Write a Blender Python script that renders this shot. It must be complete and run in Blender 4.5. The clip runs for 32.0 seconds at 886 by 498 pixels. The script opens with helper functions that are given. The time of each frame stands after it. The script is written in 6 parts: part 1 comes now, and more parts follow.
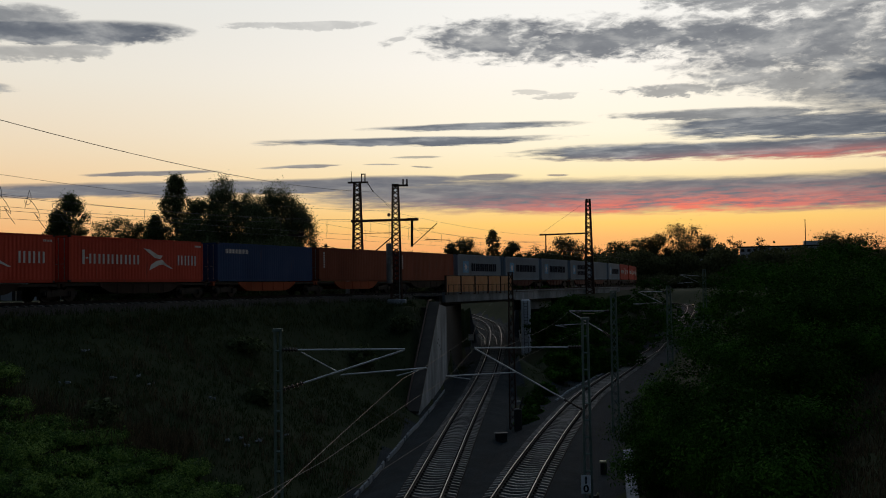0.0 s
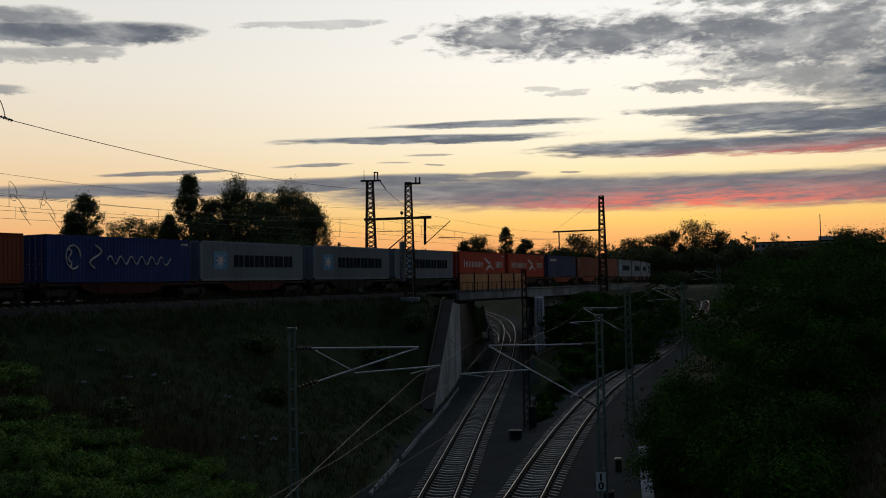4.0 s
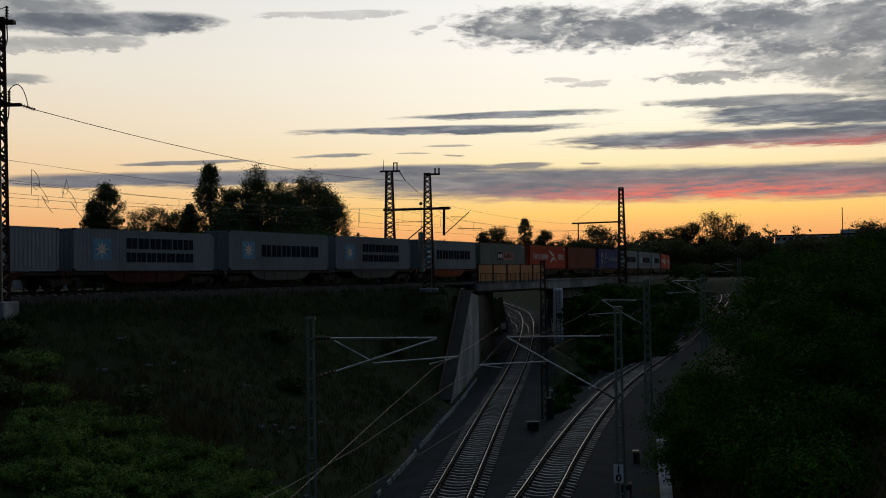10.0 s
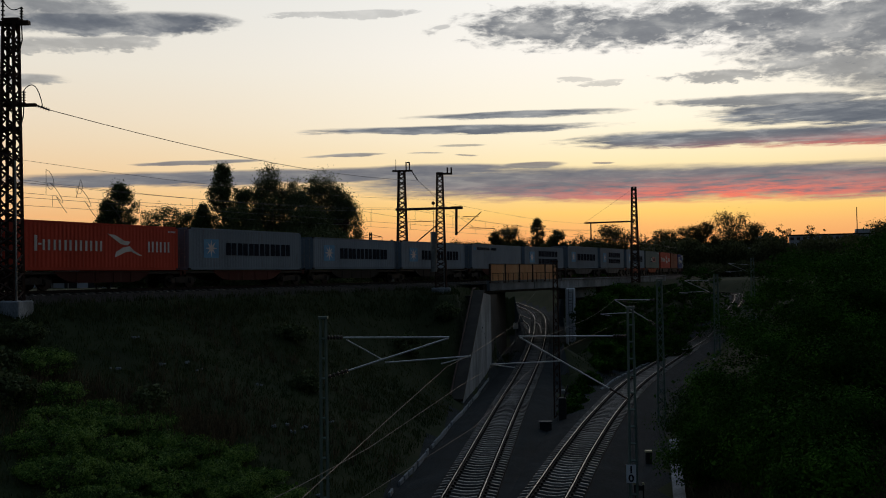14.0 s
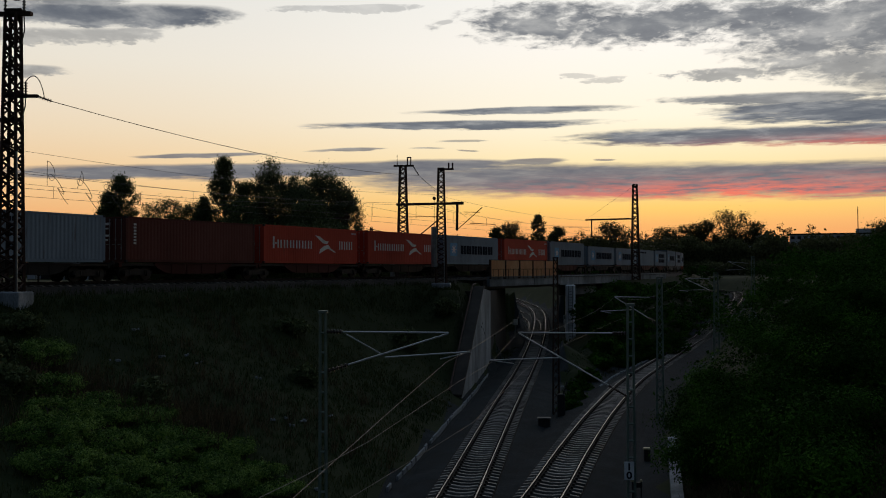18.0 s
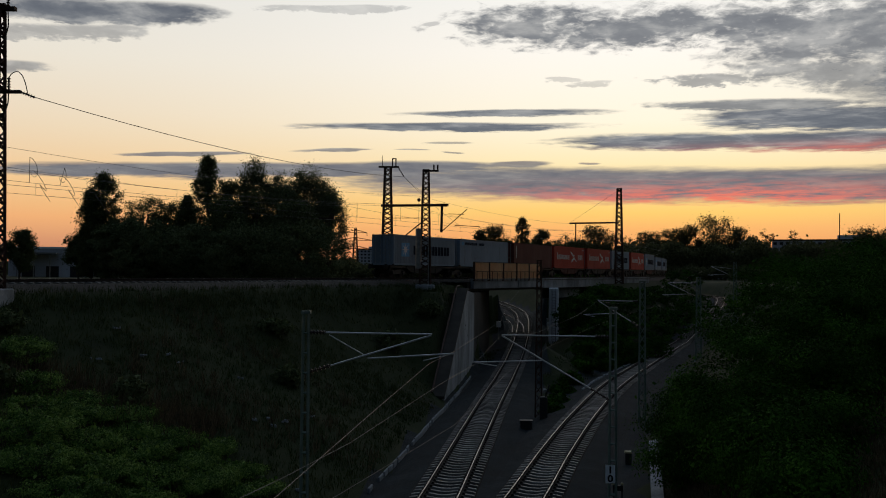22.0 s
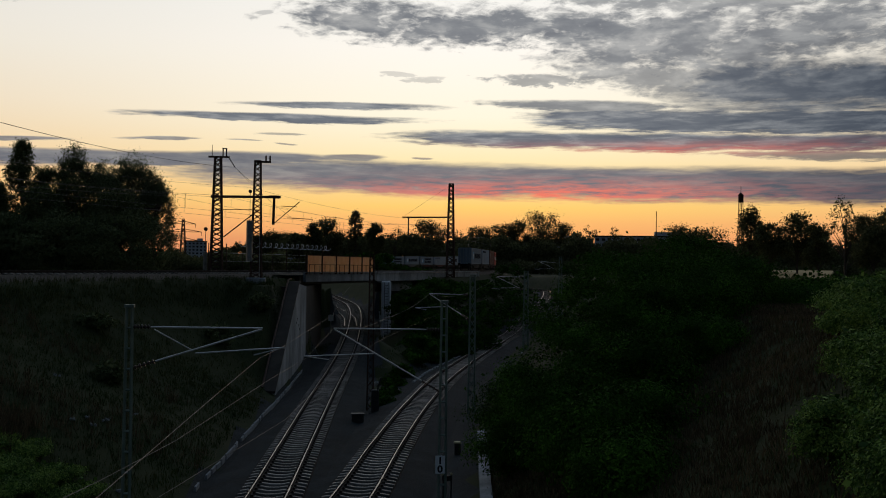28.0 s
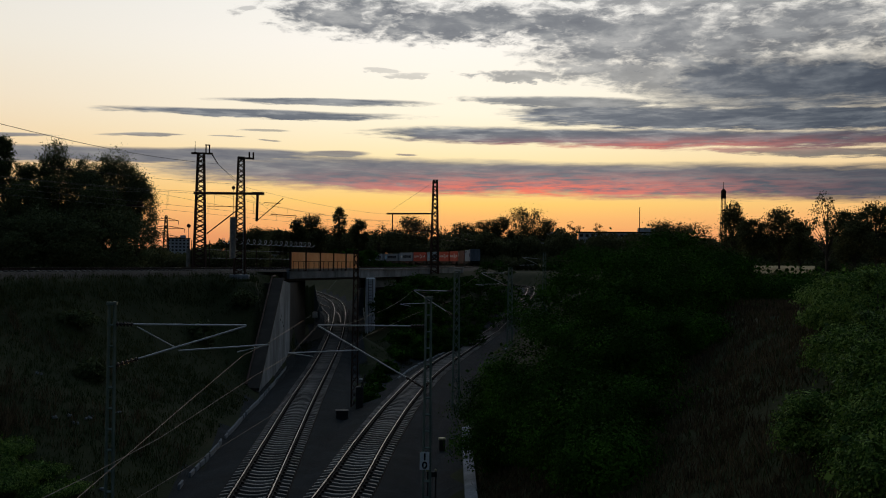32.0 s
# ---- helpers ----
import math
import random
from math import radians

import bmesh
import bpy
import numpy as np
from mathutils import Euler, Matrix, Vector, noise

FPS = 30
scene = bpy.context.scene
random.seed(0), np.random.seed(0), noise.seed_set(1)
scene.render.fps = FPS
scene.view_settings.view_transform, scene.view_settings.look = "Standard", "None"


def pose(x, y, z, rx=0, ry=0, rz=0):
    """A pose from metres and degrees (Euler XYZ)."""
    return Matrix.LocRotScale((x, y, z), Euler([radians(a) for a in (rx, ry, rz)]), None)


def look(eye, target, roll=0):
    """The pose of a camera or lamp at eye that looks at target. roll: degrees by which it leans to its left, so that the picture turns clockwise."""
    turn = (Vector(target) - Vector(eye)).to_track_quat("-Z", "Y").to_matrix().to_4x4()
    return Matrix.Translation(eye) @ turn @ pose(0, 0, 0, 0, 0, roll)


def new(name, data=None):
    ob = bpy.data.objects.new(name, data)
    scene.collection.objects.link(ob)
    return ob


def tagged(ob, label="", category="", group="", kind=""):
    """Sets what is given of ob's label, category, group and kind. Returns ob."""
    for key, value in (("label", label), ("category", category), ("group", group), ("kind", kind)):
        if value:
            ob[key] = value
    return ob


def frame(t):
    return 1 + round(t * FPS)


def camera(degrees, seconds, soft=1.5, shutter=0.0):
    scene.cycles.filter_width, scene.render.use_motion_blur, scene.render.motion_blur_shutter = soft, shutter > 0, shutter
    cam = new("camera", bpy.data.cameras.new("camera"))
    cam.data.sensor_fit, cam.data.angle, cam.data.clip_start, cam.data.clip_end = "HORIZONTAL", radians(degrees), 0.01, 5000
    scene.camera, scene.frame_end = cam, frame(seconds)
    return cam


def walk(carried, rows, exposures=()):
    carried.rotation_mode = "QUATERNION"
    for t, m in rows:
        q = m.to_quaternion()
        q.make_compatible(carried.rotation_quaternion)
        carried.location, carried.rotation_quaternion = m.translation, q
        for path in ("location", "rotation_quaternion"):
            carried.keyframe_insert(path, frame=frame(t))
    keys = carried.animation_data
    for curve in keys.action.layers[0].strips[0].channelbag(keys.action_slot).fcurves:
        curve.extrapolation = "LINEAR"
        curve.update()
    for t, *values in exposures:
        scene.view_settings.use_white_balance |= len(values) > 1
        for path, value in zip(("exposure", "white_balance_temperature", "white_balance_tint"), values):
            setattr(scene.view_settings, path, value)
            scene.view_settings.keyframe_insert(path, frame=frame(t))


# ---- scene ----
cam = camera(49.4, 32.0, soft=1.0)
EYE = (0.0, 0.0, 8.8)
TURNS = (
    (0.0, 92.311, 0.854, 0.034), (0.5, 92.239, 0.821, 0.201), (1.0, 92.258, 0.907, 0.352), (1.5, 92.264, 0.944, 0.503),
    (2.0, 92.338, 1.188, 0.641), (2.5, 92.353, 1.229, 0.75), (3.0, 92.363, 1.266, 0.791), (3.5, 92.312, 1.245, 0.806),
    (5.5, 91.884, 1.107, 0.879), (6.0, 91.918, 1.223, 0.942), (6.5, 91.978, 1.178, 1.043), (7.0, 91.972, 1.056, 1.123),
    (7.5, 91.87, 0.918, 1.218), (8.0, 91.78, 0.741, 1.354), (8.5, 91.693, 0.754, 1.543), (9.0, 91.621, 0.768, 1.741),
    (9.5, 91.656, 0.833, 1.85), (10.0, 91.669, 0.805, 1.937), (10.5, 91.653, 0.857, 2.001), (11.0, 91.709, 0.725, 2.135),
    (11.5, 91.698, 0.649, 2.255), (12.0, 91.688, 0.625, 2.371), (12.5, 91.665, 0.705, 2.517), (13.0, 91.611, 0.758, 2.599),
    (13.5, 91.584, 0.755, 2.618), (14.0, 91.654, 0.763, 2.668), (14.5, 91.68, 0.719, 2.787), (16.5, 91.609, 0.477, 2.736),
    (17.0, 91.592, 0.415, 2.728), (17.5, 91.535, 0.235, 2.699), (18.0, 91.379, 0.169, 2.682), (18.5, 91.265, 0.098, 2.722),
    (19.0, 91.283, -0.019, 2.741), (19.5, 91.302, -0.111, 2.729), (20.0, 91.375, -0.235, 2.716), (20.5, 91.447, -0.348, 2.651),
    (21.0, 91.469, -0.373, 2.478), (21.5, 91.53, -0.43, 2.175), (22.0, 91.484, -0.478, 1.725), (22.5, 91.414, -0.579, 1.12),
    (23.0, 91.434, -0.719, 0.384), (23.5, 91.367, -0.687, -0.518), (24.0, 91.328, -0.708, -1.56), (24.5, 91.224, -0.729, -2.643),
    (25.0, 91.139, -0.786, -3.59), (25.5, 91.164, -0.849, -4.465), (27.5, 91.029, -0.834, -7.666), (28.0, 91.199, -0.76, -8.193),
    (28.5, 91.323, -0.64, -8.597), (29.0, 91.442, -0.511, -8.866), (29.5, 91.447, -0.466, -8.956), (30.0, 91.352, -0.457, -8.959),
    (30.5, 91.324, -0.465, -9.044), (31.0, 91.199, -0.567, -9.117), (31.5, 91.124, -0.575, -9.145), (32.0, 90.993, -0.617, -9.135),
)
walk(cam, [(t, pose(*EYE, rx, ry, rz)) for t, rx, ry, rz in TURNS])

# ---- world: afterglow of a sun that has just set, with streaks of cloud ----


class Sock:
    """A number in a node tree, with arithmetic."""

    def __init__(self, tree, out):
        self.tree, self.out = tree, out

    def op(self, kind, *others, clamp=False):
        node = self.tree.nodes.new("ShaderNodeMath")
        node.operation, node.use_clamp = kind, clamp
        for k, v in enumerate((self, *others)):
            if isinstance(v, Sock):
                self.tree.links.new(v.out, node.inputs[k])
            else:
                node.inputs[k].default_value = v
        return Sock(self.tree, node.outputs[0])

    def __add__(self, o):
        return self.op("ADD", o)

    def __sub__(self, o):
        return self.op("SUBTRACT", o)

    def __mul__(self, o):
        return self.op("MULTIPLY", o)

    def __truediv__(self, o):
        return self.op("DIVIDE", o)

    def smooth(self, lo, hi):
        node = self.tree.nodes.new("ShaderNodeMapRange")
        node.interpolation_type = "SMOOTHSTEP"
        node.inputs[1].default_value, node.inputs[2].default_value = lo, hi
        self.tree.links.new(self.out, node.inputs[0])
        return Sock(self.tree, node.outputs[0])

    def bell(self, mid, width):
        d = (self - mid) / width
        return (d * d * -1.0).op("EXPONENT")


def ramp(tree, fac, stops, mode="LINEAR"):
    node = tree.nodes.new("ShaderNodeValToRGB")
    node.color_ramp.interpolation = mode
    while len(node.color_ramp.elements) < len(stops):
        node.color_ramp.elements.new(0.5)
    for e, (p, c) in zip(node.color_ramp.elements, stops):
        e.position, e.color = p, (*c, 1)
    tree.links.new(fac.out if isinstance(fac, Sock) else fac, node.inputs[0])
    return node.outputs[0]


def blend(tree, fac, a, b, mode="MIX"):
    node = tree.nodes.new("ShaderNodeMix")
    node.data_type, node.blend_type = "RGBA", mode
    for slot, v in ((0, fac), (6, a), (7, b)):
        v = v.out if isinstance(v, Sock) else v
        if isinstance(v, bpy.types.NodeSocket):
            tree.links.new(v, node.inputs[slot])
        else:
            node.inputs[slot].default_value = v if slot == 0 else (*v, 1)
    return node.outputs[2]


def noise_at(tree, u, v, su, sv, w, detail=6.0, rough=0.55, warp=0.0):
    """Noise over azimuth u and elevation v, in degrees, with grain of su by sv degrees."""
    comb = tree.nodes.new("ShaderNodeCombineXYZ")
    tree.links.new((u / su).out, comb.inputs[0])
    tree.links.new((v / sv).out, comb.inputs[1])
    comb.inputs[2].default_value = w
    node = tree.nodes.new("ShaderNodeTexNoise")
    node.inputs["Scale"].default_value = 1.0
    node.inputs["Detail"].default_value, node.inputs["Roughness"].default_value = detail, rough
    node.inputs["Distortion"].default_value = warp
    tree.links.new(comb.outputs[0], node.inputs["Vector"])
    return Sock(tree, node.outputs["Fac"])


# streaks of cloud: azimuth, elevation, half length, half height, tilt (degrees), density, raggedness
CLOUDS = (
    (-21.6, 14.34, 7.4, 0.74, 2.8, 1, 0.5), (-25.3, 14.97, 4.7, 0.74, 3.8, 0.85, 0.8), (-23.8, 13.12, 5.1, 0.5, 5.0, 0.6, 1.0), (-20.8, 12.89, 0.5, 0.12, 3.7, 0.5, 0.6),
    (-25.7, 11.02, 2.1, 0.34, 4.7, 0.75, 0.8), (-7.9, 15.42, 4.4, 0.25, 2.0, 0.4, 1.8), (-2.5, 14.66, 0.7, 0.17, 4.7, 0.4, 1.0), (1.8, 9.51, 7.2, 0.24, 0.8, 1, 0.6),
    (-1.4, 8.68, 10.6, 0.29, 0.6, 1, 0.6), (21.3, 7.5, 17.8, 0.62, -1.4, 1, 0.6), (-8.3, 7.21, 2.7, 0.12, 1.2, 0.85, 0.5), (-3.7, 7.29, 1.2, 0.07, 1.6, 0.7, 0.6),
    (-1.5, 7.75, 1.7, 0.08, 1.0, 0.6, 0.7), (-1.2, 7.17, 0.9, 0.06, -0.3, 0.7, 0.5), (6.9, 6.57, 0.8, 0.08, -1.4, 0.75, 0.5), (-16.8, 6.77, 4.2, 0.15, 2.5, 0.9, 0.5),
    (-12.6, 5.94, 16.4, 0.52, 1.6, 1, 0.42), (18.2, 5.11, 28.6, 1.2, -1.1, 1, 0.34), (2.7, 6.48, 2.5, 0.24, 1.3, 0.9, 0.4), (10.9, 14.32, 13.7, 1.41, -1.6, 0.92, 1.15),
    (24.5, 13.1, 11.5, 2.3, -1.0, 0.9, 0.95), (7.0, 11.13, 1.6, 0.2, 3.2, 0.4, 1.7), (13.1, 11.12, 3.9, 0.36, -1.5, 0.7, 1.6), (20.0, 11.2, 5.4, 1.1, -5.0, 0.8, 1.1),
    (31.3, 10.3, 11.6, 2.3, -1.9, 1, 0.55), (16.8, 9.7, 7.2, 0.36, -1.9, 0.9, 0.95), (26.4, 8.5, 14.5, 0.9, -2.2, 1, 0.75), (31.8, 6.44, 9.1, 0.34, -2.4, 0.85, 0.95),
    (5.2, 11.44, 1.3, 0.14, -3.0, 0.35, 1.7), (27.0, 15.6, 15.0, 1.5, -2.0, 0.8, 1.1),
)


def make_world():
    w = bpy.data.worlds.new("dusk")
    scene.world = w
    w.use_nodes = True
    t = w.node_tree
    t.nodes.clear()
    coord = t.nodes.new("ShaderNodeTexCoord")
    sep = t.nodes.new("ShaderNodeSeparateXYZ")
    t.links.new(coord.outputs["Generated"], sep.inputs[0])
    x, y, z = (Sock(t, s) for s in sep.outputs)
    u = x.op("ARCTAN2", y) * (180 / math.pi)
    v = z.op("ARCSINE") * (180 / math.pi)
    # clear sky by elevation, towards the glow and to its left
    k = (v / 90.0).op("POWER", 0.5, clamp=True)

    def at(deg):
        return math.sqrt(deg / 90)

    glow = ramp(t, k, [(0.0, (0.55, 0.16, 0.06)), (at(1.6), (0.92, 0.36, 0.13)), (at(2.8), (1.0, 0.50, 0.16)), (at(3.7), (1.02, 0.64, 0.17)), (at(4.6), (1.02, 0.70, 0.26)),
                       (at(6.6), (1.03, 0.85, 0.50)), (at(9), (1.04, 0.95, 0.75)), (at(13), (1.02, 0.97, 0.89)), (at(18), (0.92, 0.92, 0.89)), (at(40), (0.23, 0.30, 0.39)), (1.0, (0.125, 0.18, 0.275))])
    side = ramp(t, k, [(0.0, (0.35, 0.12, 0.07)), (at(1.6), (0.64, 0.29, 0.16)), (at(3), (0.87, 0.43, 0.19)), (at(5), (0.88, 0.56, 0.28)), (at(8), (0.84, 0.67, 0.47)), (at(12), (0.81, 0.75, 0.64)),
                       (at(17), (0.74, 0.74, 0.71)), (at(40), (0.20, 0.27, 0.36)), (1.0, (0.125, 0.18, 0.275))])
    away = u - 11.0
    clear = blend(t, away.bell(0.0, 24.0), side, glow)
    # the opposite half of the sky is in twilight: real sky model, low sun
    far = t.nodes.new("ShaderNodeTexSky")
    far.sky_type, far.sun_disc = "NISHITA", False
    far.sun_elevation, far.sun_rotation = radians(0.5), radians(14)
    dim = blend(t, 1.0, far.outputs[0], (0.038, 0.055, 0.088), "MULTIPLY")
    clear = blend(t, (u.op("ABSOLUTE")).smooth(40.0, 105.0) * (v.smooth(38.0, 68.0) * -1.0 + 1.0), clear, dim)
    # clouds
    # billows high up, drawn-out streaks lower down
    n1 = noise_at(t, u, v, 2.9, 1.05, 1.3, 7.0, 0.6, 0.25)
    n2 = noise_at(t, u, v, 1.0, 0.36, 7.7, 7.0, 0.6, 0.4)
    f1 = noise_at(t, u, v, 5.0, 0.62, 3.3, 8.0, 0.62, 0.2)
    f2 = noise_at(t, u, v, 1.9, 0.20, 6.1, 8.0, 0.62, 0.3)
    high = v.smooth(8.2, 11.5)
    n1 = f1 + (n1 - f1) * high
    n2 = f2 + (n2 - f2) * high
    wob = noise_at(t, u, v, 9.0, 2.5, 4.1, 3.0) - 0.5
    grain = (n1 - 0.5) * 2.4 + (n2 - 0.5) * 1.9
    vv = v + wob * 0.5 + ((n2 - 0.5) * 0.34 + (n1 - 0.5) * 0.28) * (high * 0.6 + 0.5)
    cover = None
    for a, e, la, he, tilt, dens, rag in CLOUDS:
        du, dv = u - a, vv - e
        s, c = math.sin(radians(tilt)), math.cos(radians(tilt))
        p, q = (du * c + dv * s) / la, (dv * c - du * s) / he
        p2 = p * p
        body = ((p2 if he < 0.45 else p2 * p2) + q * q) * -1.0 + 1.05 + grain * rag
        m = (body.smooth(0.05, 0.75) if he < 1.0 or e < 9.0 else body.smooth(0.0, 1.0)) * dens
        cover = m if cover is None else cover.op("MAXIMUM", m)
    # loose cloud over the rest of the sky
    rest = noise_at(t, u, v, 22.0, 9.0, 2.2, 6.0, 0.6).smooth(0.5, 0.66) * v.smooth(17.0, 24.0) * 0.6
    rest2 = noise_at(t, u, v, 26.0, 3.5, 9.2, 5.0, 0.6).smooth(0.5, 0.62) * u.op("ABSOLUTE").smooth(42.0, 60.0) * v.smooth(1.0, 4.0) * 0.8
    cover = cover.op("MAXIMUM", rest).op("MAXIMUM", rest2)
    soft = noise_at(t, u, v, 2.4, 0.85, 5.5, 7.0, 0.56, 0.2)
    fine = noise_at(t, u, v, 3.0, 0.42, 5.5, 8.0, 0.62, 0.3)
    shade = fine + (soft - fine) * high
    grey = ramp(t, shade, [(0.28, (0.115, 0.130, 0.160)), (0.48, (0.175, 0.190, 0.215)), (0.66, (0.36, 0.365, 0.37))])
    low_grey = ramp(t, shade, [(0.30, (0.15, 0.155, 0.18)), (0.5, (0.20, 0.20, 0.215)), (0.70, (0.29, 0.285, 0.28))])
    grey = blend(t, v.smooth(6.2, 8.0), low_grey, grey)
    grey = blend(t, u.smooth(18.0, 33.0) * (v.smooth(11.5, 14.5) * -0.75 + 1.0) * 0.85, grey, blend(t, 1.0, grey, (0.36, 0.41, 0.48), "MULTIPLY"))
    dimmer = blend(t, u.op("ABSOLUTE").smooth(45.0, 110.0) , grey, (0.048, 0.06, 0.086))
    rosy = v.bell(4.45, 0.75) * u.bell(14.0, 11.0) * (fine * 2.6 + f2 * 4.2 - 2.7).op("MINIMUM", 1.0).op("MAXIMUM", 0.0)
    rosy2 = v.bell(7.0, 0.42) * u.bell(20.0, 11.0) * (f2 * 2.6 - 0.6).op("MINIMUM", 1.0).op("MAXIMUM", 0.0) * 0.62
    lit = blend(t, rosy.op("MAXIMUM", rosy2), dimmer, (0.88, 0.205, 0.14))
    sky = blend(t, cover, clear, lit)
    below = blend(t, v.smooth(-1.5, 0.0), (0.015, 0.017, 0.015), sky)
    bg = t.nodes.new("ShaderNodeBackground")
    bg.inputs[1].default_value = 1.0
    t.links.new(below, bg.inputs[0])
    out = t.nodes.new("ShaderNodeOutputWorld")
    t.links.new(bg.outputs[0], out.inputs[0])


make_world()
sun = new("sun", bpy.data.lights.new("sun", "SUN"))
sun.data.energy, sun.data.angle, sun.data.color = 0.10, radians(12), (1.0, 0.55, 0.28)
sun.matrix_world = look((math.sin(radians(14)) * 100, math.cos(radians(14)) * 100, 6), (0, 0, 0))
scene.view_settings.exposure = 0.0

# ---- building helpers ----
class Shape:
    """Collects vertices and faces for one mesh."""

    def __init__(self):
        self.v, self.f = [], []

    def add(self, verts, faces):
        n = len(self.v)
        self.v += [tuple(p) for p in verts]
        self.f += [tuple(i + n for i in q) for q in faces]
        return self

    def box(self, c, size, m=None):
        hx, hy, hz = (q / 2 for q in size)
        vs = [Vector((c[0] + a * hx, c[1] + b * hy, c[2] + d * hz)) for a in (-1, 1) for b in (-1, 1) for d in (-1, 1)]
        if m is not None:
            vs = [m @ p for p in vs]
        return self.add(vs, [(0, 1, 3, 2), (4, 6, 7, 5), (0, 4, 5, 1), (2, 3, 7, 6), (0, 2, 6, 4), (1, 5, 7, 3)])

    def bevelled(self, c, size, b):
        """A box with its long edges cut at b."""
        hx, hy, hz = (q / 2 for q in size)
        ring = [(-hx + b, -hy), (hx - b, -hy), (hx, -hy + b), (hx, hy - b), (hx - b, hy), (-hx + b, hy), (-hx, hy - b), (-hx, -hy + b)]
        vs = [(c[0] + x, c[1] + y, c[2] - hz) for x, y in ring] + [(c[0] + x, c[1] + y, c[2] + hz - b) for x, y in ring]
        vs += [(c[0] + x * (1 - b / hx), c[1] + y * (1 - b / hy), c[2] + hz) for x, y in ring]
        fs = [tuple(range(7, -1, -1)), tuple(range(16, 24))]
        fs += [(r * 8 + k, r * 8 + (k + 1) % 8, r * 8 + 8 + (k + 1) % 8, r * 8 + 8 + k) for r in (0, 1) for k in range(8)]
        return self.add(vs, fs)

    def tube(self, points, r, sides=6, r2=None):
        pts = [Vector(p) for p in points]
        n = len(pts)
        vs = []
        for i, p in enumerate(pts):
            d = (pts[min(i + 1, n - 1)] - pts[max(i - 1, 0)]).normalized()
            a = d.cross(Vector((0, 0, 1)) if abs(d.z) < 0.9 else Vector((1, 0, 0))).normalized()
            b = d.cross(a)
            rr = r if r2 is None else r + (r2 - r) * i / max(1, n - 1)
            vs += [p + (a * math.cos(q) + b * math.sin(q)) * rr for q in (2 * math.pi * k / sides for k in range(sides))]
        fs = [(i * sides + k, i * sides + (k + 1) % sides, (i + 1) * sides + (k + 1) % sides, (i + 1) * sides + k) for i in range(n - 1) for k in range(sides)]
        fs += [tuple(range(sides - 1, -1, -1)), tuple((n - 1) * sides + k for k in range(sides))]
        return self.add(vs, fs)

    def sweep(self, stations, profile, close=True):
        """A profile of (across, up) carried along stations (point, right, up vectors)."""
        m = len(profile)
        vs = [p + r * a + u * b for p, r, u in stations for a, b in profile]
        last = m if close else m - 1
        fs = [(i * m + k, i * m + (k + 1) % m, (i + 1) * m + (k + 1) % m, (i + 1) * m + k) for i in range(len(stations) - 1) for k in range(last)]
        if close:
            fs += [tuple(range(m - 1, -1, -1)), tuple((len(stations) - 1) * m + k for k in range(m))]
        return self.add(vs, fs)

    def prism(self, outline, depth):
        """A flat outline of 3D points pushed by the vector depth."""
        n = len(outline)
        a = [Vector(p) for p in outline]
        return self.add(a + [p + Vector(depth) for p in a], [tuple(range(n - 1, -1, -1)), tuple(range(n, 2 * n))] + [(k, (k + 1) % n, n + (k + 1) % n, n + k) for k in range(n)])

    def mesh(self, name, smooth=False):
        me = bpy.data.meshes.new(name)
        me.from_pydata(self.v, [], self.f)
        bm = bmesh.new()
        bm.from_mesh(me)
        bmesh.ops.recalc_face_normals(bm, faces=bm.faces)
        bm.to_mesh(me)
        bm.free()
        if smooth:
            me.polygons.foreach_set("use_smooth", [True] * len(me.polygons))
        return me


def part(name, shape, material, parent, label="", smooth=False):
    me = shape if isinstance(shape, bpy.types.Mesh) else shape.mesh(name, smooth)
    if not me.materials:
        me.materials.append(material)
    ob = new(name, me)
    ob.parent = parent
    return tagged(ob, label)


def thing(name, label, category, m=None, group="", kind=""):
    ob = new(name)
    ob.empty_display_size = 0.3
    if m is not None:
        ob.matrix_basis = m
    return tagged(ob, label, category, group, kind)


def solid(name, shape, material, label, category="", group="", kind="", m=None, smooth=False):
    ob = part(name, shape, material, None, "", smooth)
    if m is not None:
        ob.matrix_basis = m
    return tagged(ob, label, category, group, kind)


def quads_mesh(name, verts, material, smooth=False):
    """One mesh of loose quads from an array (n, 4, 3)."""
    n = len(verts)
    me = bpy.data.meshes.new(name)
    me.vertices.add(n * 4)
    me.vertices.foreach_set("co", np.ascontiguousarray(verts, dtype=np.float32).ravel())
    me.loops.add(n * 4)
    me.loops.foreach_set("vertex_index", np.arange(n * 4, dtype=np.int32))
    me.polygons.add(n)
    me.polygons.foreach_set("loop_start", np.arange(n, dtype=np.int32) * 4)
    me.update(calc_edges=True)
    me.validate()
    me.materials.append(material)
    return me


